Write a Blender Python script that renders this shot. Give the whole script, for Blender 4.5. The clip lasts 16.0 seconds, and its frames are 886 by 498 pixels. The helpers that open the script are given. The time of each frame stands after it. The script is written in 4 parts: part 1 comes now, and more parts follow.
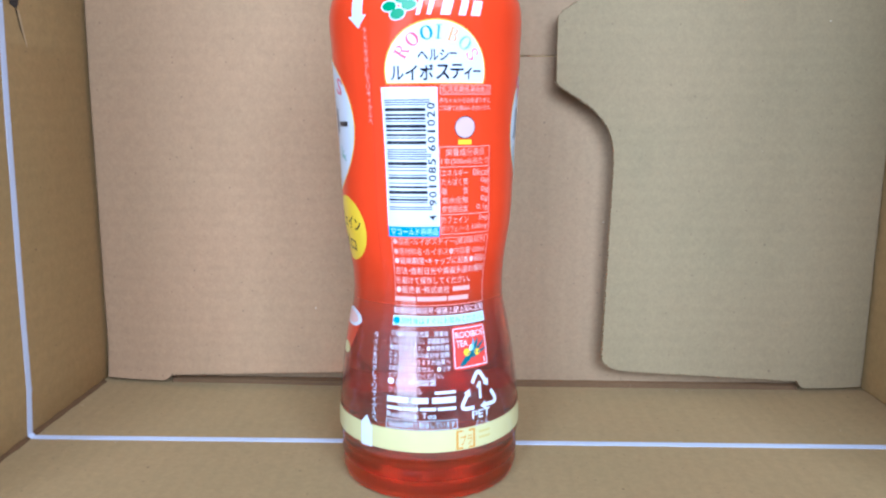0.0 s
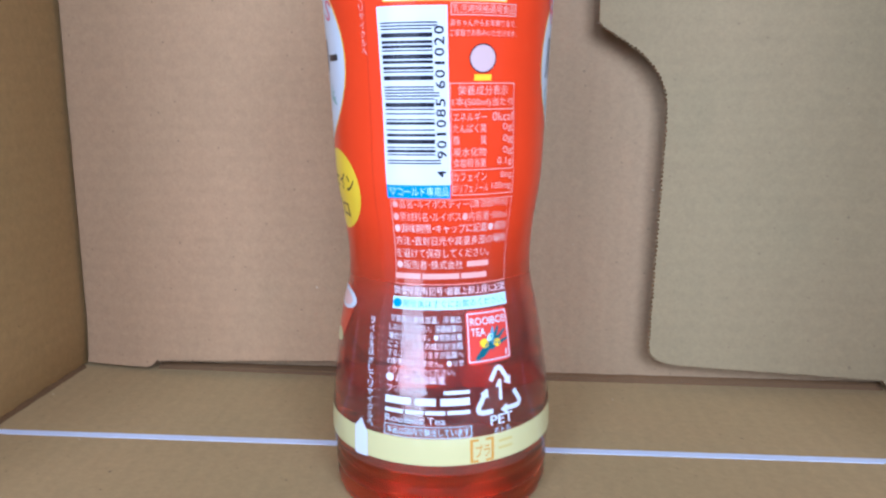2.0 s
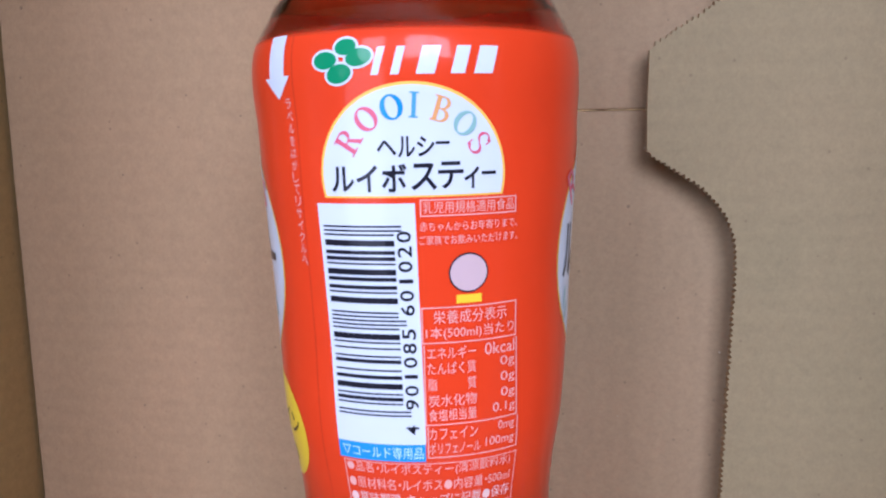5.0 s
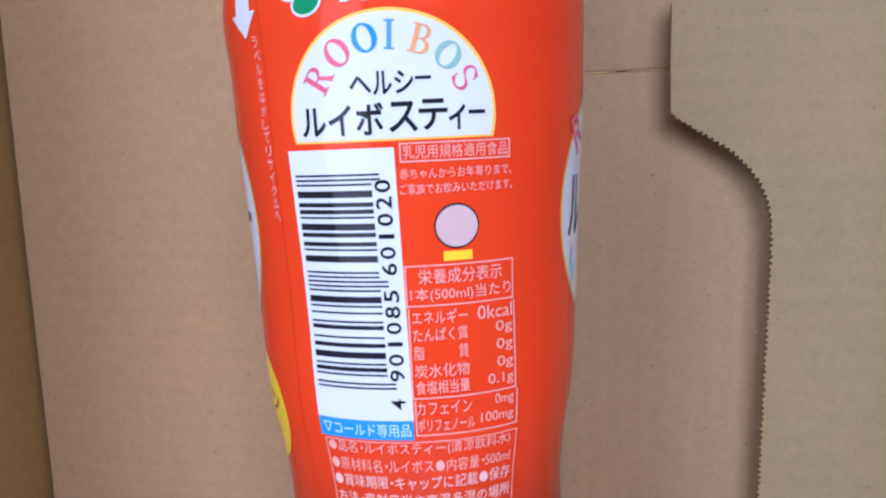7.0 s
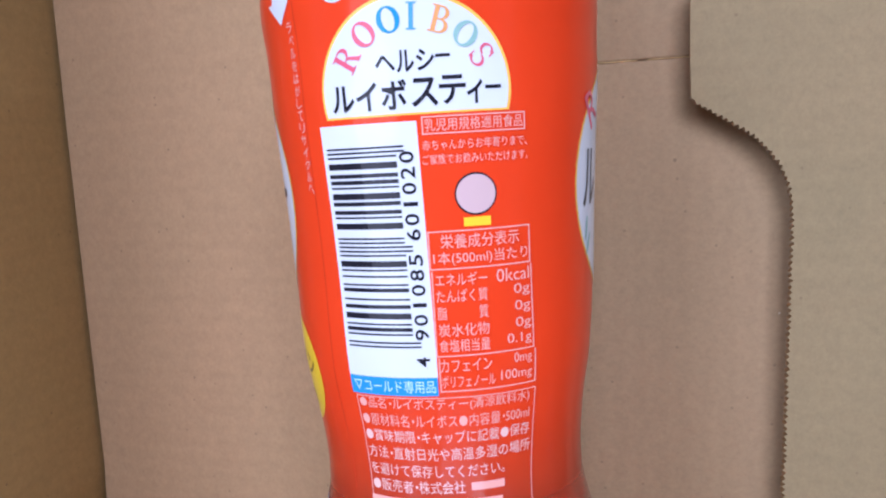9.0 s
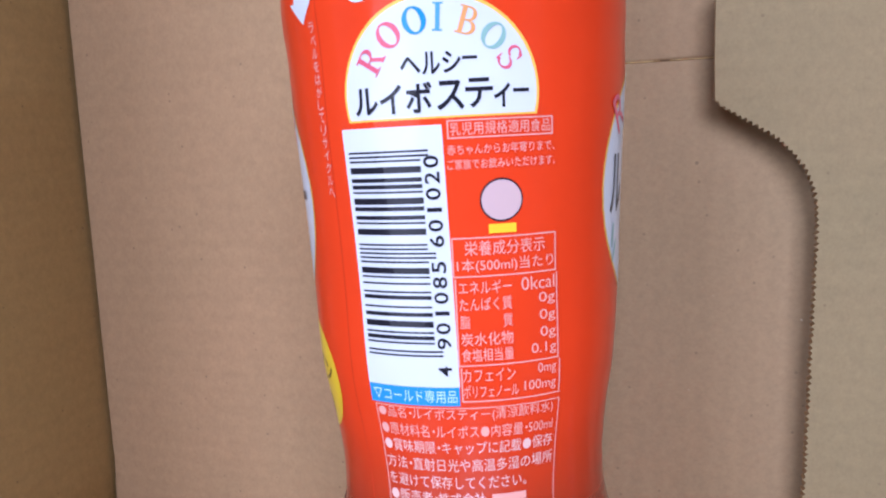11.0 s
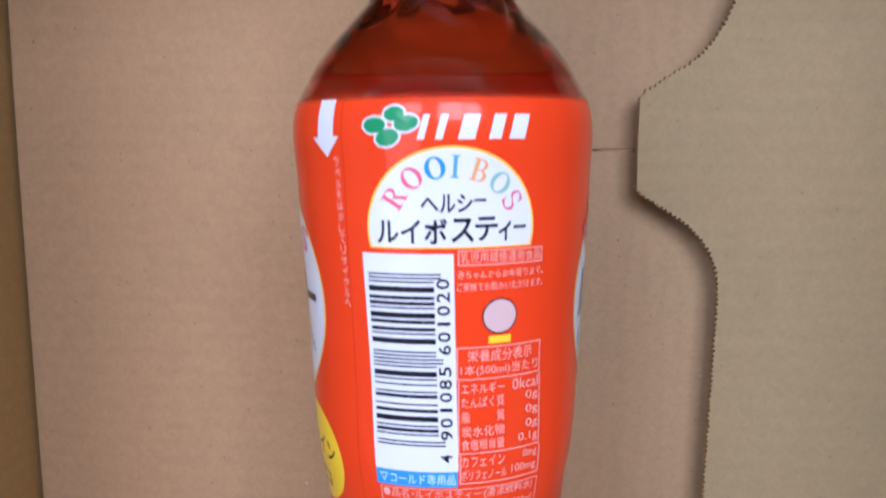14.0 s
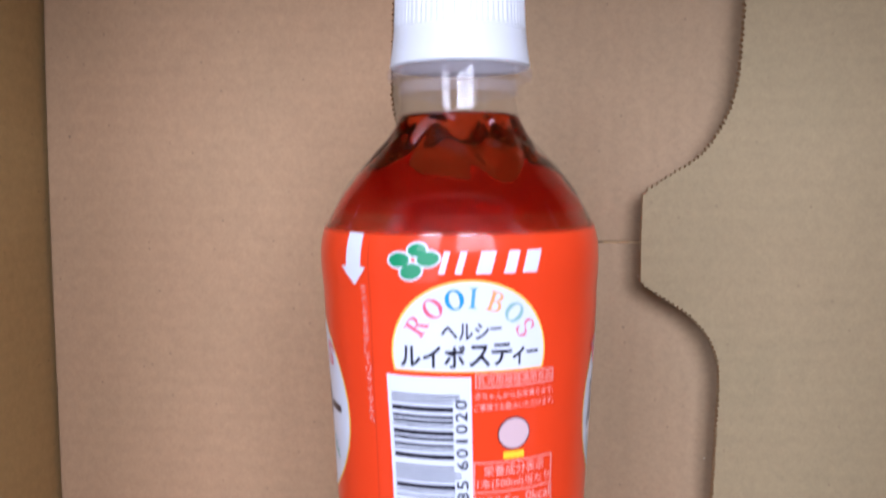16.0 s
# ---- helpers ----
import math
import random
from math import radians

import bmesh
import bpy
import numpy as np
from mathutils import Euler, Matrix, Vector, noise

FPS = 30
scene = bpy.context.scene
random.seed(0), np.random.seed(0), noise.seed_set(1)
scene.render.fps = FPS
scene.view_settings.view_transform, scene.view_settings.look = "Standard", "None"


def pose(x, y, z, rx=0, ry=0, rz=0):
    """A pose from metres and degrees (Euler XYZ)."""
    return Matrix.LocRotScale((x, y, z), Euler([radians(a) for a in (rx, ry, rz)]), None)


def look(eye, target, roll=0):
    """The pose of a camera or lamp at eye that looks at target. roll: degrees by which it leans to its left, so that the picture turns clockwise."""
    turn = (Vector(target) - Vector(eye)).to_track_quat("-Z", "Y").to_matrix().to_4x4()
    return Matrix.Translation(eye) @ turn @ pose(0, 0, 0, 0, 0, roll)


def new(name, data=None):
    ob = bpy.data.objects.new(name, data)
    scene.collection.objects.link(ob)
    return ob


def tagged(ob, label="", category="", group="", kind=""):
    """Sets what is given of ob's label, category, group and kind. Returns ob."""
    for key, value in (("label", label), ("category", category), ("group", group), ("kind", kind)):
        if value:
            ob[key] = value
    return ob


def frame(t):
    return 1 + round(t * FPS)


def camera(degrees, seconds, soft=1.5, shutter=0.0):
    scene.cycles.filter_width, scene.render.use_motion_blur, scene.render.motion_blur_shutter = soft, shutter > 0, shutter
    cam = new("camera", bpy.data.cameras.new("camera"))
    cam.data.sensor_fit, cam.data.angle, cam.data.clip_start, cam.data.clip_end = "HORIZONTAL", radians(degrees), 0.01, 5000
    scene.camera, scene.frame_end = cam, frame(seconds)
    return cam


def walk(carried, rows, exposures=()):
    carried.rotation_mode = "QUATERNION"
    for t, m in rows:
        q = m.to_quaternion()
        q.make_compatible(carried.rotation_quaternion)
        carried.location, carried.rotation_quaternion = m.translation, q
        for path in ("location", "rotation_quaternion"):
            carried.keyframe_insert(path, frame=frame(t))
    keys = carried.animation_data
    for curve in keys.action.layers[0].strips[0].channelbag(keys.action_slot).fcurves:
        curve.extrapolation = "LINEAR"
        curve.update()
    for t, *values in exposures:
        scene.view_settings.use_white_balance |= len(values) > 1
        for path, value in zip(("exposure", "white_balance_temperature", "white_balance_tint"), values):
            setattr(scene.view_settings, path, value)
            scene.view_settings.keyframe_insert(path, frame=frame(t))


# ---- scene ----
cam = camera(60.96, 16.0, soft=2.2, shutter=0.5)
PATH = [
    (0, (0.00704, 0.00432, 0.12964), (-0.0492, 1.9700, -0.2337), 0.15),
    (0.5, (0.01171, 0.01499, 0.12709), (-0.0552, 1.9736, -0.2609), 0.66),
    (1, (0.01333, 0.02215, 0.12048), (-0.0410, 1.9729, -0.3118), 0.79),
    (1.5, (0.01204, 0.03615, 0.11770), (-0.0418, 1.9880, -0.3119), 0.88),
    (2, (0.01210, 0.05142, 0.11637), (-0.1409, 2.0028, -0.2920), 0.06),
    (2.5, (0.01416, 0.05971, 0.12079), (-0.1890, 2.0127, -0.2529), -0.08),
    (3, (0.01361, 0.06522, 0.13978), (-0.2168, 2.0255, -0.1768), 0.41),
    (3.5, (0.01253, 0.06628, 0.15721), (-0.2006, 2.0327, -0.1515), 0.83),
    (4, (0.01513, 0.08288, 0.15346), (-0.1750, 2.0462, -0.1795), 1.11),
    (4.2, (0.01705, 0.09079, 0.15122), (-0.2037, 2.0527, -0.1790), 0.83),
    (6.3, (0.02552, 0.13336, 0.14658), (-0.3550, 2.0724, -0.1665), -2.14),
    (6.5, (0.02588, 0.13404, 0.14350), (-0.3721, 2.0687, -0.1683), -2.26),
    (7, (0.02844, 0.12885, 0.13871), (-0.3839, 2.0630, -0.1723), -2.06),
    (7.5, (0.02759, 0.12412, 0.13717), (-0.3872, 2.0574, -0.1626), -1.77),
    (8, (0.02986, 0.11942, 0.13528), (-0.4283, 2.0463, -0.1505), -2.44),
    (8.5, (0.03240, 0.11817, 0.13356), (-0.4323, 2.0407, -0.1523), -2.72),
    (9, (0.03293, 0.12017, 0.13311), (-0.4767, 2.0329, -0.1504), -2.98),
    (9.2, (0.03354, 0.12104, 0.13268), (-0.4857, 2.0340, -0.1537), -3.02),
    (11.3, (0.02932, 0.12277, 0.13586), (-0.4978, 2.0328, -0.1611), -2.34),
    (11.5, (0.02931, 0.12050, 0.13704), (-0.4834, 2.0320, -0.1587), -2.24),
    (12, (0.02898, 0.11666, 0.13716), (-0.4860, 2.0270, -0.1553), -2.20),
    (12.5, (0.03007, 0.11531, 0.13715), (-0.4979, 2.0248, -0.1534), -2.21),
    (13, (0.02904, 0.11283, 0.13924), (-0.4782, 2.0263, -0.1511), -1.80),
    (13.5, (0.02240, 0.10877, 0.14695), (-0.3234, 2.0563, -0.1483), -0.61),
    (14, (0.01037, 0.10128, 0.15789), (-0.1897, 2.0683, -0.1390), -0.05),
    (14.5, (0.00997, 0.09226, 0.17282), (-0.1920, 2.0681, -0.0823), -0.34),
    (15, (0.00711, 0.09488, 0.18171), (-0.2022, 2.0748, -0.0302), 0.12),
    (15.5, (0.00777, 0.09406, 0.18739), (-0.2024, 2.0782, 0.0296), -0.01),
    (16, (0.00854, 0.09149, 0.17714), (-0.2044, 2.0692, -0.0288), 0.04),
]
EXPOSURES = [
    (0.0, 0.20, 5040, 6),
    (1.5, 0.08, 5070, 9),
    (2.0, -0.05, 5140, 11),
    (2.7, -0.19, 5160, 15),
    (3.5, -0.37, 5400, 18),
    (4.2, -0.34, 5480, 19),
    (6.5, -0.35, 5550, 20),
    (9.2, -0.22, 5650, 20),
    (12.5, -0.26, 5750, 20),
    (14.0, -0.30, 5870, 20),
    (15.2, -0.33, 5850, 25),
    (16.0, -0.15, 5850, 21),
]
walk(cam, [(t, look(eye, target, roll)) for t, eye, target, roll in PATH], EXPOSURES)

from mathutils import geometry

# ---- world, sun and large lights ----
world = bpy.data.worlds.new("world")
scene.world = world
world.use_nodes = True
wn, wl = world.node_tree.nodes, world.node_tree.links
sky = wn.new("ShaderNodeTexSky")
sky.sky_type = "NISHITA"
sky.sun_disc = False
sky.sun_elevation = radians(40)
sky.sun_rotation = radians(150)
wl.new(sky.outputs["Color"], wn["Background"].inputs["Color"])
wn["Background"].inputs["Strength"].default_value = 0.1

# the windows that light the room: left, right, sill, head, and the radiance of the sky in each (the low one looks on to a shaded balcony)
WIN_Y = -1.40
WINDOWS = [(-0.93, -0.31, 0.495, 1.545, 0.82), (0.02, 1.22, 0.495, 1.545, 1.12), (-1.30, -0.31, -0.45, 0.455, 0.26)]
SKY_GLOW = 48.8
for x0, x1, z0, z1, share in WINDOWS:
    win = bpy.data.lights.new("window_light", "AREA")
    win.shape = "RECTANGLE"
    win.size, win.size_y = x1 - x0 - 0.08, z1 - z0 - 0.1
    win.energy = SKY_GLOW * share * win.size * win.size_y
    win.color = (0.90, 0.96, 1.05)
    win_ob = new("window_light", win)
    win_ob.matrix_world = pose((x0 + x1) / 2, WIN_Y - 0.03, (z0 + z1) / 2, 90, 0, 0)


# ---- materials ----
def material(name):
    m = bpy.data.materials.new(name)
    m.use_nodes = True
    return m, m.node_tree.nodes, m.node_tree.links, m.node_tree.nodes["Principled BSDF"]


def noise_node(n, l, scale, detail=4.0, vector=None, rough=0.55):
    t = n.new("ShaderNodeTexNoise")
    t.inputs["Scale"].default_value = scale
    t.inputs["Detail"].default_value = detail
    t.inputs["Roughness"].default_value = rough
    if vector is not None:
        l.new(vector, t.inputs["Vector"])
    return t


def ramp_node(n, l, fac, stops):
    r = n.new("ShaderNodeValToRGB")
    while len(r.color_ramp.elements) < len(stops):
        r.color_ramp.elements.new(0.5)
    for e, (p, c) in zip(r.color_ramp.elements, stops):
        e.position = p
        e.color = (*c, 1) if len(c) == 3 else c
    l.new(fac, r.inputs["Fac"])
    return r


def mix_node(n, l, fac, a, b, mode="MIX"):
    m = n.new("ShaderNodeMix")
    m.data_type = "RGBA"
    m.blend_type = mode
    for sock, v in ((m.inputs[0], fac), (m.inputs[6], a), (m.inputs[7], b)):
        if isinstance(v, (int, float)):
            sock.default_value = v
        elif isinstance(v, tuple):
            sock.default_value = (*v, 1)
        else:
            l.new(v, sock)
    return m.outputs[2]


def cardboard(name, flute_axis, base):
    """Kraft liner: fibres, flecks, pale specks and the faint washboard of the flutes, whose ridges repeat along flute_axis."""
    m, n, l, p = material(name)
    co = n.new("ShaderNodeTexCoord").outputs["Object"]
    cloud = noise_node(n, l, 14, 5, co)
    warm, cool = (base[0] * 1.05, base[1] * 0.99, base[2] * 0.98), (base[0] * 0.95, base[1] * 1.01, base[2] * 1.0)
    c1 = mix_node(n, l, cloud.outputs["Fac"], tuple(v * 0.965 for v in cool), tuple(v * 1.035 for v in warm))
    pulp = noise_node(n, l, 160, 5, co, 0.7)
    pr = ramp_node(n, l, pulp.outputs["Fac"], [(0.34, (0.96, 0.963, 0.966)), (0.5, (1, 1, 1)), (0.66, (1.03, 1.026, 1.02))])
    c1 = mix_node(n, l, 1.0, c1, pr.outputs["Color"], "MULTIPLY")
    # long fibres, drawn out along the liner's machine direction
    mp = n.new("ShaderNodeMapping")
    mp.inputs["Scale"].default_value = {"x": (0.7, 1, 1), "y": (1, 0.7, 1), "z": (1, 1, 0.7)}[flute_axis]
    l.new(co, mp.inputs["Vector"])
    fib = noise_node(n, l, 1100, 3, mp.outputs["Vector"], 0.7)
    fr = ramp_node(n, l, fib.outputs["Fac"], [(0.3, (0.95, 0.94, 0.93)), (0.5, (1, 1, 1)), (0.72, (1.04, 1.04, 1.04))])
    c2 = mix_node(n, l, 1.0, c1, fr.outputs["Color"], "MULTIPLY")
    grain = noise_node(n, l, 420, 4, co, 0.7)
    gr = ramp_node(n, l, grain.outputs["Fac"], [(0.34, (0.935, 0.935, 0.94)), (0.66, (1.05, 1.05, 1.045))])
    c2 = mix_node(n, l, 1.0, c2, gr.outputs["Color"], "MULTIPLY")
    # dark flecks and pale specks
    for scale, edge, colour in ((150, 0.055, (0.18, 0.12, 0.07)), (62, 0.020, (0.68, 0.58, 0.44)), (47, 0.024, (0.12, 0.08, 0.05))):
        mv = n.new("ShaderNodeMapping")
        mv.inputs["Location"].default_value = (scale * 0.013, edge * 3, scale * 0.007)
        l.new(co, mv.inputs["Vector"])
        v = n.new("ShaderNodeTexVoronoi")
        v.inputs["Scale"].default_value = scale
        l.new(mv.outputs["Vector"], v.inputs["Vector"])
        vr = ramp_node(n, l, v.outputs["Distance"], [(0.0, (0.75, 0.75, 0.75)), (edge, (0.5, 0.5, 0.5)), (edge * 1.4, (0, 0, 0))])
        c2 = mix_node(n, l, vr.outputs["Color"], c2, colour)
    # flutes
    w = n.new("ShaderNodeTexWave")
    w.bands_direction = flute_axis.upper()
    w.inputs["Scale"].default_value = 2 * math.pi / (20 * 0.0064)
    w.inputs["Distortion"].default_value = 1.6
    w.inputs["Detail"].default_value = 2
    w.inputs["Detail Scale"].default_value = 0.6
    l.new(co, w.inputs["Vector"])
    wr = ramp_node(n, l, w.outputs["Fac"], [(0, (0.983, 0.983, 0.983)), (1, (1.011, 1.011, 1.011))])
    c2 = mix_node(n, l, 1.0, c2, wr.outputs["Color"], "MULTIPLY")
    l.new(c2, p.inputs["Base Color"])
    p.inputs["Roughness"].default_value = 0.82
    p.inputs["Specular IOR Level"].default_value = 0.3
    b1 = n.new("ShaderNodeBump")
    b1.inputs["Strength"].default_value = 0.25
    b1.inputs["Distance"].default_value = 0.00012
    l.new(fib.outputs["Fac"], b1.inputs["Height"])
    b2 = n.new("ShaderNodeBump")
    b2.inputs["Strength"].default_value = 0.35
    b2.inputs["Distance"].default_value = 0.00012
    l.new(w.outputs["Fac"], b2.inputs["Height"])
    l.new(b1.outputs["Normal"], b2.inputs["Normal"])
    b3 = n.new("ShaderNodeBump")
    b3.inputs["Strength"].default_value = 0.35
    b3.inputs["Distance"].default_value = 0.002
    l.new(cloud.outputs["Fac"], b3.inputs["Height"])
    l.new(b2.outputs["Normal"], b3.inputs["Normal"])
    l.new(b3.outputs["Normal"], p.inputs["Normal"])
    return m


MAT_CARD_Y = cardboard("cardboard_floor", "x", (0.384, 0.262, 0.122))
MAT_CARD_SIDE = cardboard("cardboard_side", "z", (0.405, 0.265, 0.108))
MAT_CARD_FLAP = cardboard("cardboard_flap", "z", (0.366, 0.227, 0.126))
# same board as the left flap, its dimmer light put into a greyer colour
MAT_CARD_DIMMED = cardboard("cardboard_greyish_flap", "z", (0.272, 0.204, 0.112))
MAT_CARD_BACK = cardboard("cardboard_outer_flap", "x", (0.318, 0.213, 0.122))


# crushed board of the folds, with the shade of the crease in its colour
MAT_FOLD_SHADE = cardboard("cardboard_torn_core", "z", (0.140, 0.074, 0.031))
MAT_CARD_CUT = cardboard("cardboard_cut_edge", "z", (0.29, 0.175, 0.080))


def ink(name, colour, rough=0.32, vary=0.03):
    """Printed film: the colour under a clear gloss."""
    m, n, l, p = material(name)
    co = n.new("ShaderNodeTexCoord").outputs["Object"]
    t = noise_node(n, l, 90, 3, co)
    c = mix_node(n, l, t.outputs["Fac"], tuple(v * (1 - vary) for v in colour), tuple(min(1, v * (1 + vary)) for v in colour))
    l.new(c, p.inputs["Base Color"])
    p.inputs["Roughness"].default_value = rough
    p.inputs["Specular IOR Level"].default_value = 0.14
    p.inputs["Coat Weight"].default_value = 0.4
    p.inputs["Coat Roughness"].default_value = 0.06
    # the shrunk film is never quite flat
    wob = noise_node(n, l, 62, 2, co)
    bump = n.new("ShaderNodeBump")
    bump.inputs["Strength"].default_value = 0.3
    bump.inputs["Distance"].default_value = 0.001
    l.new(wob.outputs["Fac"], bump.inputs["Height"])
    l.new(bump.outputs["Normal"], p.inputs["Normal"])
    l.new(bump.outputs["Normal"], p.inputs["Coat Normal"])
    return m


INK_WHITE = ink("white_ink", (0.68, 0.72, 0.82))
INK_PALE = ink("pale_ink", (0.84, 0.40, 0.36))
INK_BLUSH = ink("blush_ink", (0.80, 0.52, 0.50))
INK_SKIN = ink("pale_pink_ink", (0.62, 0.44, 0.46))
INK_BLACK = ink("black_ink", (0.012, 0.011, 0.02))
INK_BLUE = ink("blue_ink", (0.03, 0.29, 0.72))
INK_CYAN = ink("light_blue_ink", (0.55, 0.80, 0.90))
INK_PINK = ink("pink_ink", (0.72, 0.12, 0.20))
INK_ORANGE = ink("orange_ink", (0.80, 0.37, 0.14))
INK_TEAL = ink("teal_ink", (0.10, 0.36, 0.55))
INK_GREY = ink("grey_green_ink", (0.28, 0.48, 0.46))
INK_RIM = ink("yellow_rim_ink", (0.95, 0.56, 0.10))
INK_YELLOW = ink("yellow_ink", (0.88, 0.60, 0.03))
INK_CREAM = ink("cream_ink", (0.61, 0.56, 0.28))
INK_FAINT = ink("faint_yellow_ink", (0.58, 0.47, 0.17))
INK_STAMP = ink("stamp_orange_ink", (0.58, 0.30, 0.06))
INK_GREEN = ink("green_ink", (0.01, 0.26, 0.11))
INK_SQUARE = ink("square_red_ink", (0.68, 0.065, 0.05))
INK_TEA = ink("tea_red_ink", (0.56, 0.065, 0.03))
INK_SEAM = ink("seam_red_ink", (0.66, 0.040, 0.012))
INK_BROWN = ink("brown_ink", (0.10, 0.05, 0.02))
INK_LEAF = ink("blue_green_ink", (0.02, 0.12, 0.16))


def thin_film(n, l, clear, gloss, straight=0.06):
    """Clear film: gloss that grows towards grazing angles."""
    lw = n.new("ShaderNodeLayerWeight")
    lw.inputs["Blend"].default_value = 0.5
    pw = n.new("ShaderNodeMath")
    pw.operation = "POWER"
    pw.inputs[1].default_value = 6.0
    l.new(lw.outputs["Facing"], pw.inputs[0])
    ma = n.new("ShaderNodeMath")
    ma.operation = "MULTIPLY_ADD"
    ma.inputs[1].default_value = 0.28
    ma.inputs[2].default_value = straight
    l.new(pw.outputs[0], ma.inputs[0])
    mx = n.new("ShaderNodeMixShader")
    l.new(ma.outputs[0], mx.inputs["Fac"])
    l.new(clear.outputs["BSDF"], mx.inputs[1])
    l.new(gloss.outputs["BSDF"], mx.inputs[2])
    return mx


# the sleeve: opaque red above, thinning to clear film below, as it is printed
m, n, l, p = material("sleeve_film")
MAT_SLEEVE = m
co = n.new("ShaderNodeTexCoord").outputs["Object"]
sep = n.new("ShaderNodeSeparateXYZ")
l.new(co, sep.inputs["Vector"])
dens = n.new("ShaderNodeValToRGB")
mr = n.new("ShaderNodeMapRange")
mr.inputs["From Min"].default_value, mr.inputs["From Max"].default_value = 0.0, 0.2
l.new(sep.outputs["Z"], mr.inputs["Value"])
l.new(mr.outputs["Result"], dens.inputs["Fac"])
stops = [(0.0, 0.06), (0.135, 0.08), (0.21, 0.10), (0.28, 0.22), (0.36, 0.70), (0.43, 0.97), (0.50, 1.0), (0.8235, 1.0), (0.8245, 0.02)]
while len(dens.color_ramp.elements) < len(stops):
    dens.color_ramp.elements.new(0.5)
for e, (q, v) in zip(dens.color_ramp.elements, stops):
    e.position, e.color = q, (v, v, v, 1)
tn = noise_node(n, l, 60, 3, co)
red = mix_node(n, l, tn.outputs["Fac"], (0.87, 0.056, 0.010), (0.92, 0.066, 0.013))
tone = ramp_node(n, l, mr.outputs["Result"], [(0.0, (0.45, 0.30, 0.32)), (0.2, (0.40, 0.15, 0.17)), (0.34, (0.62, 0.07, 0.03)), (0.42, (0.83, 0.062, 0.014))])
isred = ramp_node(n, l, mr.outputs["Result"], [(0.30, (0, 0, 0)), (0.42, (1, 1, 1)), (0.8235, (1, 1, 1)), (0.8245, (0, 0, 0))])
col = mix_node(n, l, isred.outputs["Color"], tone.outputs["Color"], red)
l.new(col, p.inputs["Base Color"])
p.inputs["Roughness"].default_value = 0.3
p.inputs["Specular IOR Level"].default_value = 0.14
p.inputs["Coat Weight"].default_value = 0.4
p.inputs["Coat Roughness"].default_value = 0.06
wob = noise_node(n, l, 62, 2, co)
bump = n.new("ShaderNodeBump")
bump.inputs["Strength"].default_value = 0.3
bump.inputs["Distance"].default_value = 0.001
l.new(wob.outputs["Fac"], bump.inputs["Height"])
l.new(bump.outputs["Normal"], p.inputs["Normal"])
l.new(bump.outputs["Normal"], p.inputs["Coat Normal"])
clear = n.new("ShaderNodeBsdfTransparent")
gloss = n.new("ShaderNodeBsdfGlossy")
gloss.inputs["Roughness"].default_value = 0.11
l.new(bump.outputs["Normal"], gloss.inputs["Normal"])
film = thin_film(n, l, clear, gloss, 0.13)
both = n.new("ShaderNodeMixShader")
l.new(dens.outputs["Color"], both.inputs["Fac"])
l.new(film.outputs["Shader"], both.inputs[1])
through_light = n.new("ShaderNodeBsdfTranslucent")
l.new(col, through_light.inputs["Color"])
printed = n.new("ShaderNodeMixShader")
printed.inputs["Fac"].default_value = 0.16
l.new(p.outputs["BSDF"], printed.inputs[1])
l.new(through_light.outputs["BSDF"], printed.inputs[2])
l.new(printed.outputs["Shader"], both.inputs[2])
l.new(both.outputs["Shader"], n["Material Output"].inputs["Surface"])

# white-pink ink on the inner side of the sleeve, seen through the tea
m, n, l, p = material("sleeve_backing_ink")
MAT_BACKING = m
p.inputs["Base Color"].default_value = (0.88, 0.42, 0.30, 1)
p.inputs["Roughness"].default_value = 0.5
thin = n.new("ShaderNodeBsdfTranslucent")
thin.inputs["Color"].default_value = (0.92, 0.26, 0.13, 1)
mx = n.new("ShaderNodeMixShader")
mx.inputs["Fac"].default_value = 0.45
l.new(p.outputs["BSDF"], mx.inputs[1])
l.new(thin.outputs["BSDF"], mx.inputs[2])
l.new(mx.outputs["Shader"], n["Material Output"].inputs["Surface"])

# clear plastic wall of the bottle: thin, so it does not bend the view
m, n, l, p = material("clear_plastic")
MAT_PET = m
n.remove(p)
clear = n.new("ShaderNodeBsdfTransparent")
clear.inputs["Color"].default_value = (0.95, 0.95, 0.96, 1)
gloss = n.new("ShaderNodeBsdfGlossy")
gloss.inputs["Roughness"].default_value = 0.03
film = thin_film(n, l, clear, gloss)
l.new(film.outputs["Shader"], n["Material Output"].inputs["Surface"])

m, n, l, p = material("thick_clear_plastic")
MAT_RING = m
p.inputs["Base Color"].default_value = (0.66, 0.60, 0.68, 1)
p.inputs["Roughness"].default_value = 0.06
clear = n.new("ShaderNodeBsdfTransparent")
mx = n.new("ShaderNodeMixShader")
mx.inputs["Fac"].default_value = 0.16
l.new(clear.outputs["BSDF"], mx.inputs[1])
l.new(p.outputs["BSDF"], mx.inputs[2])
l.new(mx.outputs["Shader"], n["Material Output"].inputs["Surface"])

m, n, l, p = material("red_tea")
MAT_TEA = m
p.inputs["Base Color"].default_value = (0.84, 0.098, 0.022, 1)
p.inputs["Transmission Weight"].default_value = 1.0
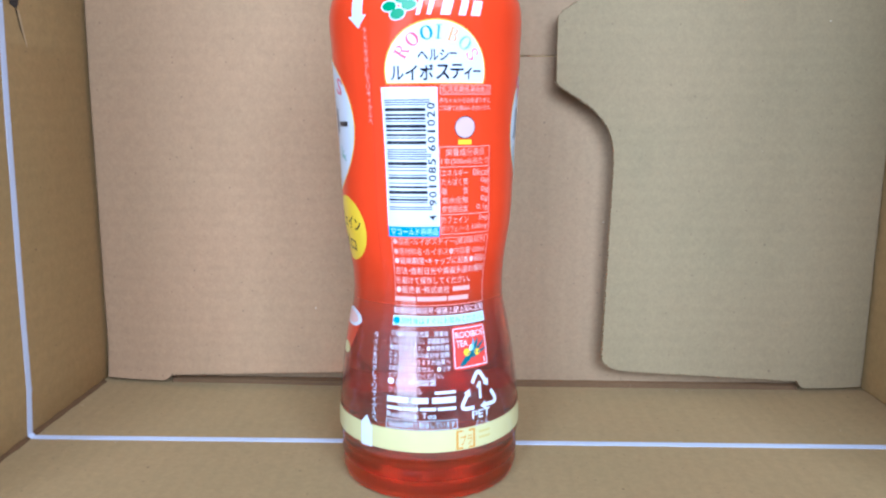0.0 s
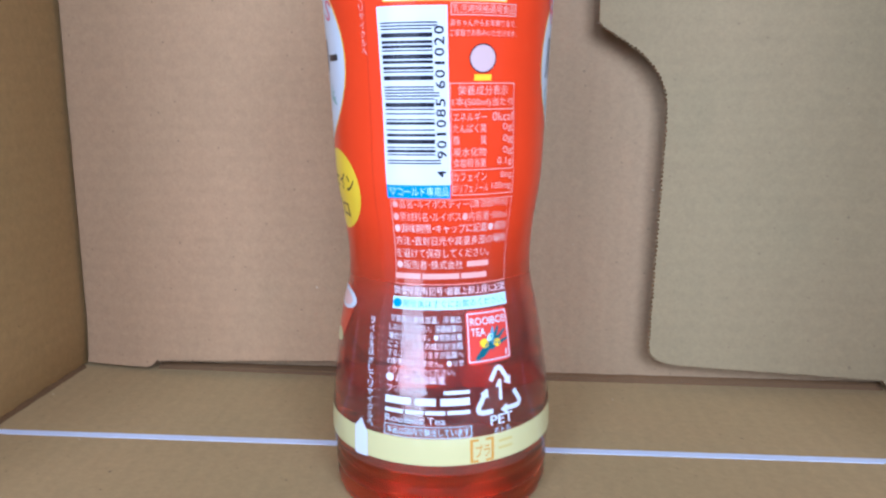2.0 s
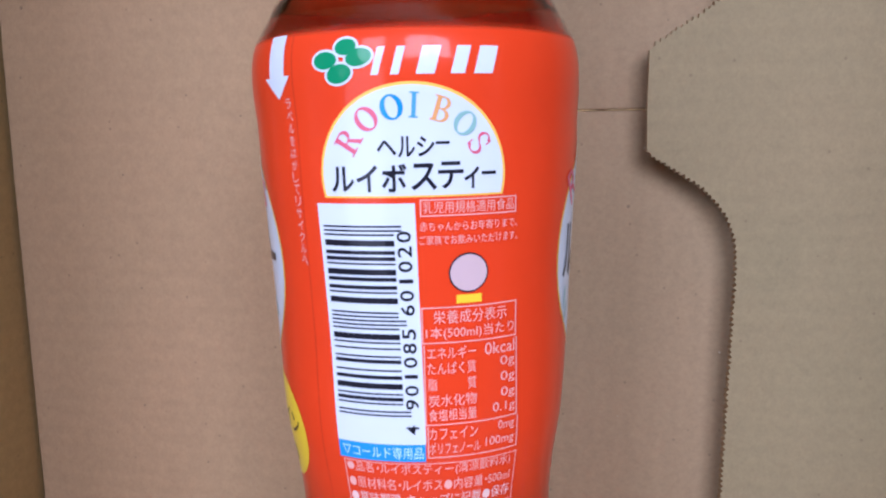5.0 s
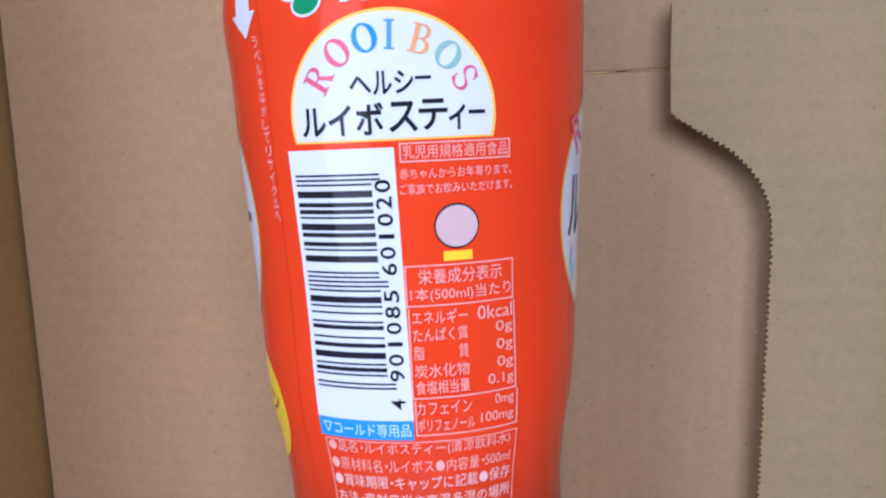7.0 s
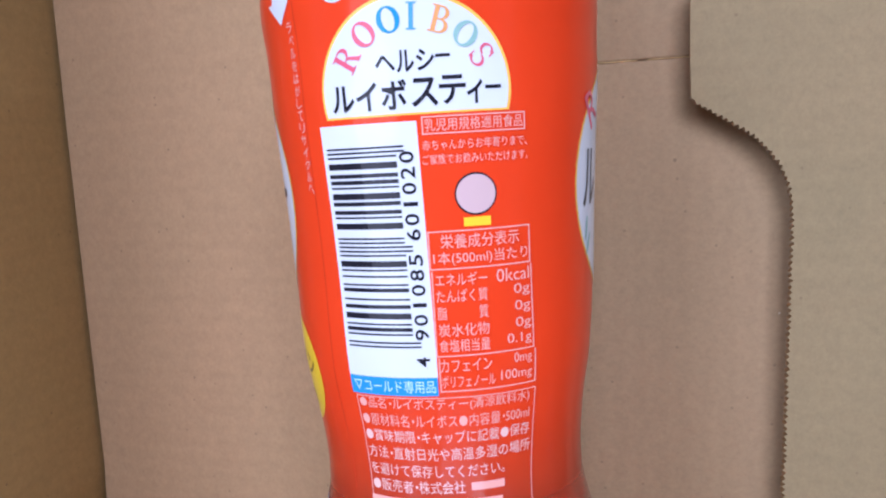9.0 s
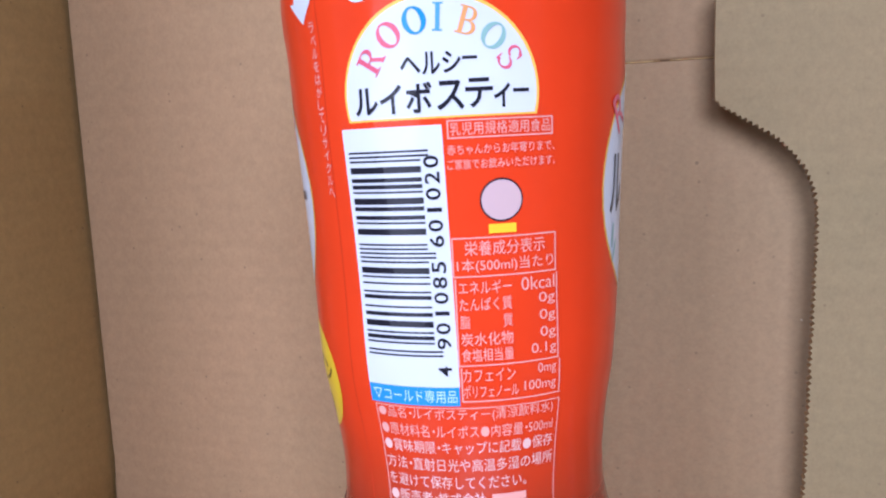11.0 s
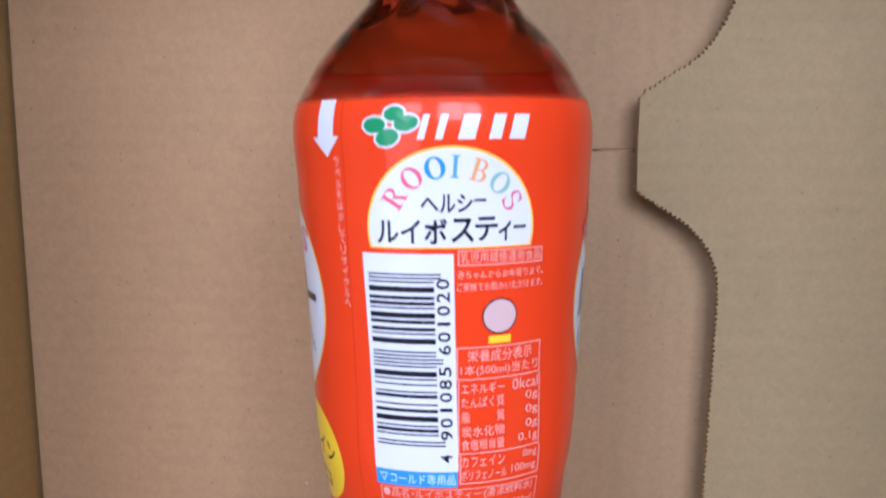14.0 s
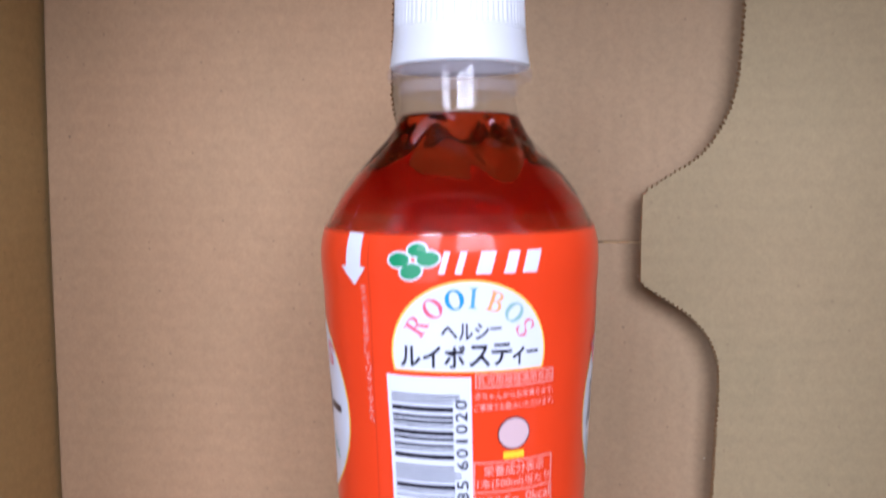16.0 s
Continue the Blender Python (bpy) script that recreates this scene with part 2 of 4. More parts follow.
# the ribbed foot of the bottle scatters what is seen through it
sep = n.new("ShaderNodeSeparateXYZ")
l.new(n.new("ShaderNodeTexCoord").outputs["Object"], sep.inputs["Vector"])
mr = n.new("ShaderNodeMapRange")
mr.inputs["From Min"].default_value, mr.inputs["From Max"].default_value = 0.006, 0.024
mr.inputs["To Min"].default_value, mr.inputs["To Max"].default_value = 0.30, 0.04
l.new(sep.outputs["Z"], mr.inputs["Value"])
l.new(mr.outputs["Result"], p.inputs["Roughness"])
p.inputs["IOR"].default_value = 1.33
p.inputs["Specular IOR Level"].default_value = 0.0
m, n, l, p = material("white_plastic_cap")
MAT_CAP = m
p.inputs["Base Color"].default_value = (0.90, 0.94, 0.99, 1)
p.inputs["Roughness"].default_value = 0.38
thin = n.new("ShaderNodeBsdfTranslucent")
thin.inputs["Color"].default_value = (0.80, 0.83, 0.88, 1)
mx = n.new("ShaderNodeMixShader")
mx.inputs["Fac"].default_value = 0.3
l.new(p.outputs["BSDF"], mx.inputs[1])
l.new(thin.outputs["BSDF"], mx.inputs[2])
l.new(mx.outputs["Shader"], n["Material Output"].inputs["Surface"])

m, n, l, p = material("white_tear_tape")
MAT_TAPE = m
co = n.new("ShaderNodeTexCoord").outputs["Object"]
tn = noise_node(n, l, 260, 3, co)
l.new(mix_node(n, l, tn.outputs["Fac"], (0.58, 0.63, 0.80), (0.66, 0.71, 0.87)), p.inputs["Base Color"])
p.inputs["Roughness"].default_value = 0.45


def plaster(name, colour):
    m, n, l, p = material(name)
    co = n.new("ShaderNodeTexCoord").outputs["Object"]
    t = noise_node(n, l, 3, 5, co)
    l.new(mix_node(n, l, t.outputs["Fac"], tuple(v * 0.94 for v in colour), colour), p.inputs["Base Color"])
    p.inputs["Roughness"].default_value = 0.85
    return m


MAT_WALL = plaster("wall_paint", (0.48, 0.45, 0.41))
MAT_CEILING = plaster("ceiling_wood", (0.36, 0.29, 0.21))
MAT_FLOOR = plaster("floor_surface", (0.46, 0.40, 0.33))
MAT_FLOOR.node_tree.nodes["Principled BSDF"].inputs["Roughness"].default_value = 0.22
MAT_FLOOR.node_tree.nodes["Principled BSDF"].inputs["Coat Weight"].default_value = 0.6
MAT_FRAME = plaster("window_frame_paint", (0.75, 0.75, 0.75))


# ---- mesh helpers ----
def link_bm(name, bm, mat, smooth=None):
    me = bpy.data.meshes.new(name)
    bm.normal_update()
    bm.to_mesh(me)
    bm.free()
    me.materials.append(mat)
    if smooth is not None:
        for f in me.polygons:
            f.use_smooth = True
        me.set_sharp_from_angle(angle=radians(smooth))
    return new(name, me)


def part(name, bm, mat, parent, label="", smooth=None):
    ob = link_bm(name, bm, mat, smooth)
    ob.parent = parent
    if label:
        tagged(ob, label)
    return ob


def fill_shape(pts):
    """A flat face set in the x-z plane inside a closed outline, with no slivers across its notches."""
    k = len(pts)
    vs, _, fs = geometry.delaunay_2d_cdt([Vector(q) for q in pts], [(i, (i + 1) % k) for i in range(k)], [], 1, 1e-9)[:3]
    bm = bmesh.new()
    made = [bm.verts.new((v.x, 0, v.y)) for v in vs]
    for f in fs:
        bm.faces.new([made[i] for i in f])
    for v in made:
        if not v.link_faces:
            bm.verts.remove(v)
    return bm


def box_bm(x0, x1, y0, y1, z0, z1, bevel=0.0):
    bm = bmesh.new()
    bmesh.ops.create_cube(bm, size=1.0)
    for v in bm.verts:
        v.co = ((x0 + x1) / 2 + v.co.x * (x1 - x0), (y0 + y1) / 2 + v.co.y * (y1 - y0), (z0 + z1) / 2 + v.co.z * (z1 - z0))
    if bevel:
        bmesh.ops.bevel(bm, geom=bm.edges[:], offset=bevel, segments=2, affect="EDGES", profile=0.5)
    return bm


def empty(name):
    return new(name)


# ---- the room that closes the place ----
RX0, RX1, RY0, RY1, RZ0, RZ1 = -1.7, 1.9, -1.4, 1.5, -0.75, 2.4


def structure(name, bm, mat, label, category):
    return tagged(link_bm(name, bm, mat), label, category, kind="structure")


structure("floor", box_bm(RX0 - 0.1, RX1 + 0.1, RY0 - 0.1, RY1 + 0.1, RZ0 - 0.1, RZ0), MAT_FLOOR, "pale polished room floor", "floor")
structure("table_block", box_bm(-0.60, 0.62, 0.10, 0.95, RZ0, -0.004, bevel=0.003), MAT_FLOOR, "plain pale wooden block table under the box", "table")
structure("ceiling", box_bm(RX0 - 0.1, RX1 + 0.1, RY0 - 0.1, RY1 + 0.1, RZ1, RZ1 + 0.1), MAT_CEILING, "plain dim wooden room ceiling", "ceiling")
structure("wall_west", box_bm(RX0 - 0.1, RX0, RY0, RY1, RZ0, RZ1), MAT_WALL, "plain off-white room wall", "wall")
structure("wall_east", box_bm(RX1, RX1 + 0.1, RY0, RY1, RZ0, RZ1), MAT_WALL, "plain off-white room wall", "wall")
structure("wall_north", box_bm(RX0 - 0.1, RX1 + 0.1, RY1, RY1 + 0.1, RZ0, RZ1), MAT_WALL, "plain off-white room wall", "wall")
xs = sorted({RX0 - 0.1, RX1 + 0.1} | {w[k] for w in WINDOWS for k in (0, 1)})
zs = sorted({RZ0, RZ1} | {w[k] for w in WINDOWS for k in (2, 3)})
bm = bmesh.new()
for a, b in zip(xs, xs[1:]):
    for c, d in zip(zs, zs[1:]):
        if any(w[0] <= a and b <= w[1] and w[2] <= c and d <= w[3] for w in WINDOWS):
            continue
        piece = box_bm(a, b, RY0 - 0.1, RY0, c, d)
        me = bpy.data.meshes.new("tmp")
        piece.to_mesh(me)
        piece.free()
        bm.from_mesh(me)
        bpy.data.meshes.remove(me)
structure("wall_south", bm, MAT_WALL, "plain off-white room wall with three window openings", "wall")
for k, (x0, x1, wz0, wz1, _) in enumerate(WINDOWS):
    window = tagged(empty("window_%d" % (k + 1)), "white-framed window that lights the room", "window", kind="structure")
    bars = [("frame_rail", (x0, x1, wz0, wz0 + 0.04)), ("frame_rail", (x0, x1, wz1 - 0.04, wz1)), ("frame_stile", (x0, x0 + 0.04, wz0 + 0.04, wz1 - 0.04)), ("frame_stile", (x1 - 0.04, x1, wz0 + 0.04, wz1 - 0.04))]
    if x1 - x0 > 1.1:
        bars.append(("mullion", ((x0 + x1) / 2 - 0.035, (x0 + x1) / 2 + 0.035, wz0 + 0.04, wz1 - 0.04)))
    for name, a in bars:
        part(name, box_bm(a[0], a[1], RY0 - 0.02, RY0 + 0.01, a[2], a[3]), MAT_FRAME, window)

# ---- the cardboard box, lying on its side with its mouth to the camera ----
BX0, BX1, BY0, BY1, BH = -0.1665, 0.196, 0.175, 0.3515, 0.307
CT = 0.0035
box = tagged(empty("cardboard_box"), "open brown corrugated cardboard box lying on its side", "box")


def inward(z):
    """How far the warped side of the box bows inwards at height z."""
    return 0.0013 * min(1.0, max(z, 0.0) / 0.019) + 0.0007 * min(1.0, z / 0.10) + 0.0011 * (min(z, 0.25) / 0.17) ** 3


def slab(name, bounds, mat, label=""):
    return part(name, box_bm(*bounds, bevel=0.0006), mat, box, label)


slab("bottom_panel", (BX0 - CT, BX1 + CT, BY0, BY1 + CT + 0.005, -CT, 0), MAT_CARD_Y)
slab("top_panel", (BX0 - CT, BX1 + CT, BY0, BY1 + CT, BH, BH + CT), MAT_CARD_Y)
bm = box_bm(BX0 - CT, BX0, BY0, BY1 + CT, 0.0009, BH - 0.0002, bevel=0.0006)
for i in range(1, 16):
    bmesh.ops.bisect_plane(bm, geom=bm.verts[:] + bm.edges[:] + bm.faces[:], plane_co=(0, 0, i * BH / 16), plane_no=(0, 0, 1))
for v in bm.verts:
    v.co.x += inward(v.co.z)
side = part("side_panel", bm, MAT_CARD_SIDE, box, smooth=30)
# a small punched slot with a tear running down from its foot
SLOT = [(0.2904, 0.1706), (0.2920, 0.1684), (0.2958, 0.1670), (0.2980, 0.1600), (0.3010, 0.1540), (0.2988, 0.1602), (0.2968, 0.1668), (0.2984, 0.1692), (0.2994, 0.1900), (0.2950, 0.1904), (0.2916, 0.1780)]
bm = fill_shape(SLOT)
for v in bm.verts:
    v.co = (BX0 - 0.008, v.co.x, v.co.z)
ext = bmesh.ops.extrude_face_region(bm, geom=bm.faces[:])
for v in ext["geom"]:
    if isinstance(v, bmesh.types.BMVert):
        v.co.x += 0.02
bmesh.ops.recalc_face_normals(bm, faces=bm.faces[:])
# near-black on the cut faces stands in for the shadow inside the slot
cutter = link_bm("cutter", bm, cardboard("cardboard_crushed_dark_core", "z", (0.030, 0.018, 0.010)))
punch = side.modifiers.new("slot", "BOOLEAN")
punch.operation, punch.solver, punch.material_mode, punch.object = "DIFFERENCE", "EXACT", "TRANSFER", cutter
cut = bpy.data.meshes.new_from_object(side.evaluated_get(bpy.context.evaluated_depsgraph_get()))
side.modifiers.clear()
side.data = cut
bpy.data.objects.remove(cutter)
# added plate outside the box, blocks the bright room behind the slot
part("slot_tab", box_bm(BX0 - 0.0075, BX0 - 0.0045, 0.283, 0.307, 0.150, 0.195, bevel=0.0004), MAT_CARD_SIDE, box, "punched cardboard tab bent out behind the slot")
bm = fill_shape([(0.2988, 0.1602), (0.3010, 0.1540), (0.3018, 0.1528), (0.3018, 0.1545), (0.2998, 0.1604), (0.2986, 0.1650), (0.2976, 0.1672), (0.2970, 0.1664), (0.2979, 0.1634)])
for v in bm.verts:
    v.co = (BX0 + inward(v.co.z) + 0.0002, v.co.x, v.co.z)
part("torn_liner", bm, cardboard("cardboard_torn_liner", "z", (0.52, 0.38, 0.22)), box, "pale torn liner beside the slot")
slab("side_panel", (BX1, BX1 + CT, BY0, BY1 + CT, 0.0002, BH - 0.0002), MAT_CARD_SIDE)
# outer flaps meet in a thin seam at half height
SEAM = 0.1532
BACK = 0.3496
bm = box_bm(BX0 + 0.0003, BX1 - 0.0003, BACK, BACK + CT, 0.0004, SEAM - 0.00015, bevel=0.0006)
for z in (0.002, 0.004, 0.007, 0.011, 0.016, 0.024):
    bmesh.ops.bisect_plane(bm, geom=bm.verts[:] + bm.edges[:] + bm.faces[:], plane_co=(0, 0, z), plane_no=(0, 0, 1))
for v in bm.verts:
    # the fold at its foot lies back from the inner flaps
    v.co.y += 0.001 * math.exp(-v.co.z / 0.008)
part("outer_flap", bm, MAT_CARD_BACK, box, smooth=30)
slab("outer_flap", (BX0 + 0.0003, BX1 - 0.0003, BACK, BACK + CT, SEAM + 0.00015, BH - 0.0004), MAT_CARD_BACK)


# the crushed score line where the floor turns up into the outer flap; its dark brown stands in for shade
bm = bmesh.new()
rnd = random.Random(11)
rows = []
for i in range(121):
    x = -0.1335 + 0.2985 * i / 120
    k = 1 + 0.03 * math.sin(x * 310) + rnd.uniform(-0.03, 0.03)
    # the dark crushed band is widest along the middle of the fold
    wide = 1 + 0.55 * math.exp(-((x + 0.045) / 0.045) ** 2)
    rows.append([bm.verts.new((x, 0.3503 - y * wide, z * k)) for y, z in ((0.0041, 0.0001), (0.0037, 0.0007), (0.0031, 0.0006), (0.0026, 0.0014), (0.0019, 0.0013), (0.0013, 0.0020), (0.0, 0.0021))])
for a, b in zip(rows, rows[1:]):
    for q in range(6):
        bm.faces.new((a[q], b[q], b[q + 1], a[q + 1]))
ext = bmesh.ops.extrude_face_region(bm, geom=bm.faces[:])
for v in ext["geom"]:
    if isinstance(v, bmesh.types.BMVert):
        v.co.z = 0.0
        v.co.y = min(v.co.y + 0.0004, 0.3503)
bmesh.ops.recalc_face_normals(bm, faces=bm.faces[:])
part("score_line", bm, MAT_FOLD_SHADE, box, "crushed darker brown fold along the foot of the flaps", smooth=50)

# the crushed fold between the floor and the side, in the same shade-dark brown
bm = bmesh.new()
rows = []
for i in range(61):
    y = BY0 + 0.001 + 0.170 * i / 60
    k = 1 + 0.12 * math.sin(y * 420) + rnd.uniform(-0.08, 0.08)
    rows.append([bm.verts.new((BX0 + x * k, y, z * k)) for x, z in ((0.0002, 0.0016), (0.0004, 0.0009), (0.0008, 0.0004), (0.0015, 0.0001))])
for a, b in zip(rows, rows[1:]):
    for q in range(3):
        bm.faces.new((a[q], a[q + 1], b[q + 1], b[q]))
ext = bmesh.ops.extrude_face_region(bm, geom=bm.faces[:])
for v in ext["geom"]:
    if isinstance(v, bmesh.types.BMVert):
        v.co.x -= 0.0003
        v.co.z -= 0.0003
bmesh.ops.recalc_face_normals(bm, faces=bm.faces[:])
part("score_line", bm, MAT_FOLD_SHADE, box, "crushed darker brown fold between floor and side", smooth=50)

# clear brown sealing tape over the seam, outside
m, n, l, p = material("sealing_tape")
p.inputs["Base Color"].default_value = (0.50, 0.30, 0.13, 1)
p.inputs["Roughness"].default_value = 0.25
thin = n.new("ShaderNodeBsdfTranslucent")
thin.inputs["Color"].default_value = (0.50, 0.28, 0.11, 1)
mx = n.new("ShaderNodeMixShader")
mx.inputs["Fac"].default_value = 0.45
l.new(p.outputs["BSDF"], mx.inputs[1])
l.new(thin.outputs["BSDF"], mx.inputs[2])
l.new(mx.outputs["Shader"], n["Material Output"].inputs["Surface"])
# pale, slightly uneven strip that fills the seam, broken once
MAT_LIP = cardboard("cardboard_pale_torn_lip", "x", (0.66, 0.46, 0.22))
rnd = random.Random(3)
for x0, x1 in ((BX0 + 0.002, 0.0325), (0.0352, BX1 - 0.002)):
    bm = bmesh.new()
    prev = None
    k = int((x1 - x0) / 0.0012)
    for i in range(k + 1):
        x = x0 + (x1 - x0) * i / k
        h, c = 0.00013 + rnd.uniform(-0.00005, 0.00006), SEAM + rnd.uniform(-0.00004, 0.00004)
        ring = [bm.verts.new(q) for q in ((x, BACK + 0.0006, c - h), (x, BACK - 0.00008, c - h * 0.7), (x, BACK - 0.00008, c + h * 0.7), (x, BACK + 0.0006, c + h))]
        if prev:
            for q in range(3):
                bm.faces.new((prev[q], ring[q], ring[q + 1], prev[q + 1]))
        prev = ring
    part("seam_lip", bm, MAT_LIP, box, "pale torn paper edge along the seam")
part("sealing_tape", box_bm(BX0, BX1, BACK + CT + 0.00005, BACK + CT + 0.00015, SEAM - 0.025, SEAM + 0.025), m, box, "clear brown sealing tape over the seam")


def toothed(points, pitch=0.0017, depth=0.00092):
    """A cut line through the points with the nibbled teeth that the cutting rule leaves."""
    rnd = random.Random(5)
    fine = []
    carry, side = 0.0, 1
    for a, b in zip(points, points[1:]):
        a, b = Vector(a), Vector(b)
        length = (b - a).length
        d = (b - a) / length
        nrm = Vector((d.y, -d.x))
        s = -carry
        last = -carry
        while True:
            s += pitch / 2 * rnd.uniform(0.85, 1.15)
            if s >= length:
                carry = min(pitch / 2, length - last)
                break
            if s < 0:
                continue
            last = s
            q = a + d * s + nrm * (side * depth / 2 * rnd.uniform(0.5, 1.35))
            fine.append((q.x, q.y))
            side = -side
    return fine


def bez(p0, p1, p2, p3, k=10):
    out = []
    for i in range(k + 1):
        t = i / k
        u = 1 - t
        out.append(tuple(u ** 3 * a + 3 * u * u * t * b + 3 * u * t * t * c + t ** 3 * d for a, b, c, d in zip(p0, p1, p2, p3)))
    return out


def half_edge(dx=0.0):
    """The flap's cut edge from its foot up to the tab, in (x, z)."""
    foot = bez((0.082, 0.0102), (0.076, 0.0110), (0.0712, 0.0125), (0.0712, 0.018), 6)
    rise = [(0.0720, 0.060), (0.0728 + dx, 0.100), (0.0728 + dx, 0.108)]
    sweep = bez((0.0728 + dx, 0.108), (0.0730 + dx, 0.124), (0.0625 + dx / 2, 0.131), (0.0555, 0.1350), 12)
    return foot + rise + sweep[1:] + [(0.0470, 0.1405)]


def upper_edge():
    """The same edge on the far half of the flap, cut with a slacker sweep, mirrored in height."""
    foot = bez((0.086, 0.0097), (0.080, 0.0105), (0.0770, 0.012), (0.0770, 0.018), 6)
    rise = [(0.0768, 0.060), (0.0763, 0.0813), (0.0757, 0.0974)]
    sweep = bez((0.0757, 0.0974), (0.0756, 0.1120), (0.0695, 0.1262), (0.0600, 0.1318), 12)
    return foot + rise + sweep[1:] + [(0.0470, 0.1400)]


def flap_outline(right):
    low = half_edge()
    top = [(x, 2 * 0.1553 - z) for x, z in reversed(upper_edge())]
    tab = [(0.0466, 0.1412), (0.0464, 0.1550), (0.0466, 0.1694)]
    if right:
        side, step = BX1 - 0.0004, 0.1645
        cut = toothed([(0.163, 0.0056)] + low) + tab + toothed(top + [(0.163, BH - 0.004)])
        return [(side, 0.0020), (step + 0.002, 0.0020), (step, 0.0028)] + cut + [(step, BH - 0.0016), (step + 0.002, BH - 0.0008), (side, BH - 0.0008)]
    side, step = BX0 + 0.0004, -0.1345
    low = [(-0.1335, 0.0050), (-0.090, 0.0068), (-0.048, 0.0083)] + [(0.038 - x, z) for x, z in low[4:]]
    top = [(0.038 - x, 2 * 0.1553 - z) for x, z in reversed(half_edge(0.0008))]
    tab = [(0.038 - x, z) for x, z in tab]
    cut = toothed(low) + tab + toothed(top + [(-0.1335, BH - 0.004)])
    return [(side, 0.0022), (step - 0.002, 0.0020), (step, 0.0028)] + cut + [(step, BH - 0.0016), (step - 0.002, BH - 0.0008), (side, BH - 0.0008)]


FLAP_Y, FLAP_T = 0.3425, 0.0030


def inner_flap(right):
    bm = fill_shape(flap_outline(right))
    hinge = BX1 if right else BX0
    sgn = -1 if right else 1
    for d in (0.0006, 0.0012, 0.0020, 0.004, 0.008, 0.012, 0.017, 0.023, 0.030, 0.040, 0.055, 0.07, 0.09):
        bmesh.ops.bisect_plane(bm, geom=bm.verts[:] + bm.edges[:] + bm.faces[:], plane_co=(hinge + sgn * d, 0, 0), plane_no=(1, 0, 0))
    for i in range(1, 16):
        bmesh.ops.bisect_plane(bm, geom=bm.verts[:] + bm.edges[:] + bm.faces[:], plane_co=(0, 0, i * BH / 16), plane_no=(0, 0, 1))
    ext = bmesh.ops.extrude_face_region(bm, geom=bm.faces[:])
    for v in ext["geom"]:
        if isinstance(v, bmesh.types.BMVert):
            v.co.y += FLAP_T
    for v in bm.verts:
        d = abs(v.co.x - hinge)
        if not right:
            v.co.x += inward(v.co.z) * math.exp(-d / 0.04)
        v.co.y += FLAP_Y - 0.016 * max(0.0, d - 0.004) + (0.0047 * math.exp(-d / 0.020) if d < 0.0899 else 0.0) + 0.0035 * math.exp(-((d / 0.0009) ** 2))
    bmesh.ops.recalc_face_normals(bm, faces=bm.faces[:])
    bm.normal_update()
    for f in bm.faces:
        f.material_index = 1 if abs(f.normal.y) < 0.5 else 0
    ob = part("inner_flap", bm, MAT_CARD_DIMMED if right else MAT_CARD_FLAP, box, "brown cardboard flap with a toothed, curved cut edge", smooth=25)
    ob.data.materials.append(MAT_CARD_CUT)
    return ob


inner_flap(True)
inner_flap(False)


def tear_tape():
    """White opening tape glued across the floor and up both sides."""
    w, t = 0.0017, 0.00012
    line = []
    for z in (0.300, 0.24, 0.20, 0.167, 0.13, 0.10, 0.07, 0.04, 0.02, 0.008):
        line.append(((BX0 + inward(z), 0.2825 + 0.0038 * (z / 0.167) ** 1.4, z), (1, 0, 0)))
    line.append(((BX0 + 0.0002, 0.2825, 0.0014), (0.8, 0, 0.6)))
    line.append(((BX0 + 0.0014, 0.2825, 0.0002), (0.6, 0, 0.8)))
    for x in (-0.155, -0.10, -0.05, 0.0, 0.05, 0.10, 0.15, 0.185):
        line.append(((x, 0.2828 + 0.0025 * (x + 0.16) / 0.33, 0.0), (0, 0, 1)))
    line.append(((BX1 - 0.0025, 0.2854, 0.0006), (-0.6, 0, 0.8)))
    line.append(((BX1 - 0.0006, 0.2854, 0.0025), (-0.8, 0, 0.6)))
    for z in (0.01, 0.10, 0.20, 0.300):
        line.append(((BX1, 0.2854, z), (-1, 0, 0)))
    bm = bmesh.new()
    rows = []
    for c, nn in line:
        c, nn = Vector(c), Vector(nn)
        rows.append([bm.verts.new(c + nn * 0.0001 + Vector((0, s * w, 0))) for s in (-1, 1)] + [bm.verts.new(c + nn * (0.0001 + t) + Vector((0, s * w * 0.97, 0))) for s in (1, -1)])
    for a, b in zip(rows, rows[1:]):
        for i in range(4):
            bm.faces.new((a[i], a[(i + 1) % 4], b[(i + 1) % 4], b[i]))
    bm.faces.new(rows[0])
    bm.faces.new(rows[-1][::-1])
    bmesh.ops.recalc_face_normals(bm, faces=bm.faces[:])
    part("tear_tape", bm, MAT_TAPE, box, "white plastic opening tape glued to the cardboard", smooth=40)


tear_tape()

# ---- the bottle ----
bottle = tagged(empty("tea_bottle"), "full clear plastic tea bottle with a red printed sleeve", "bottle")
bottle.matrix_world = pose(-0.0052, 0.267, 0.0002, 0, -0.487, 0)

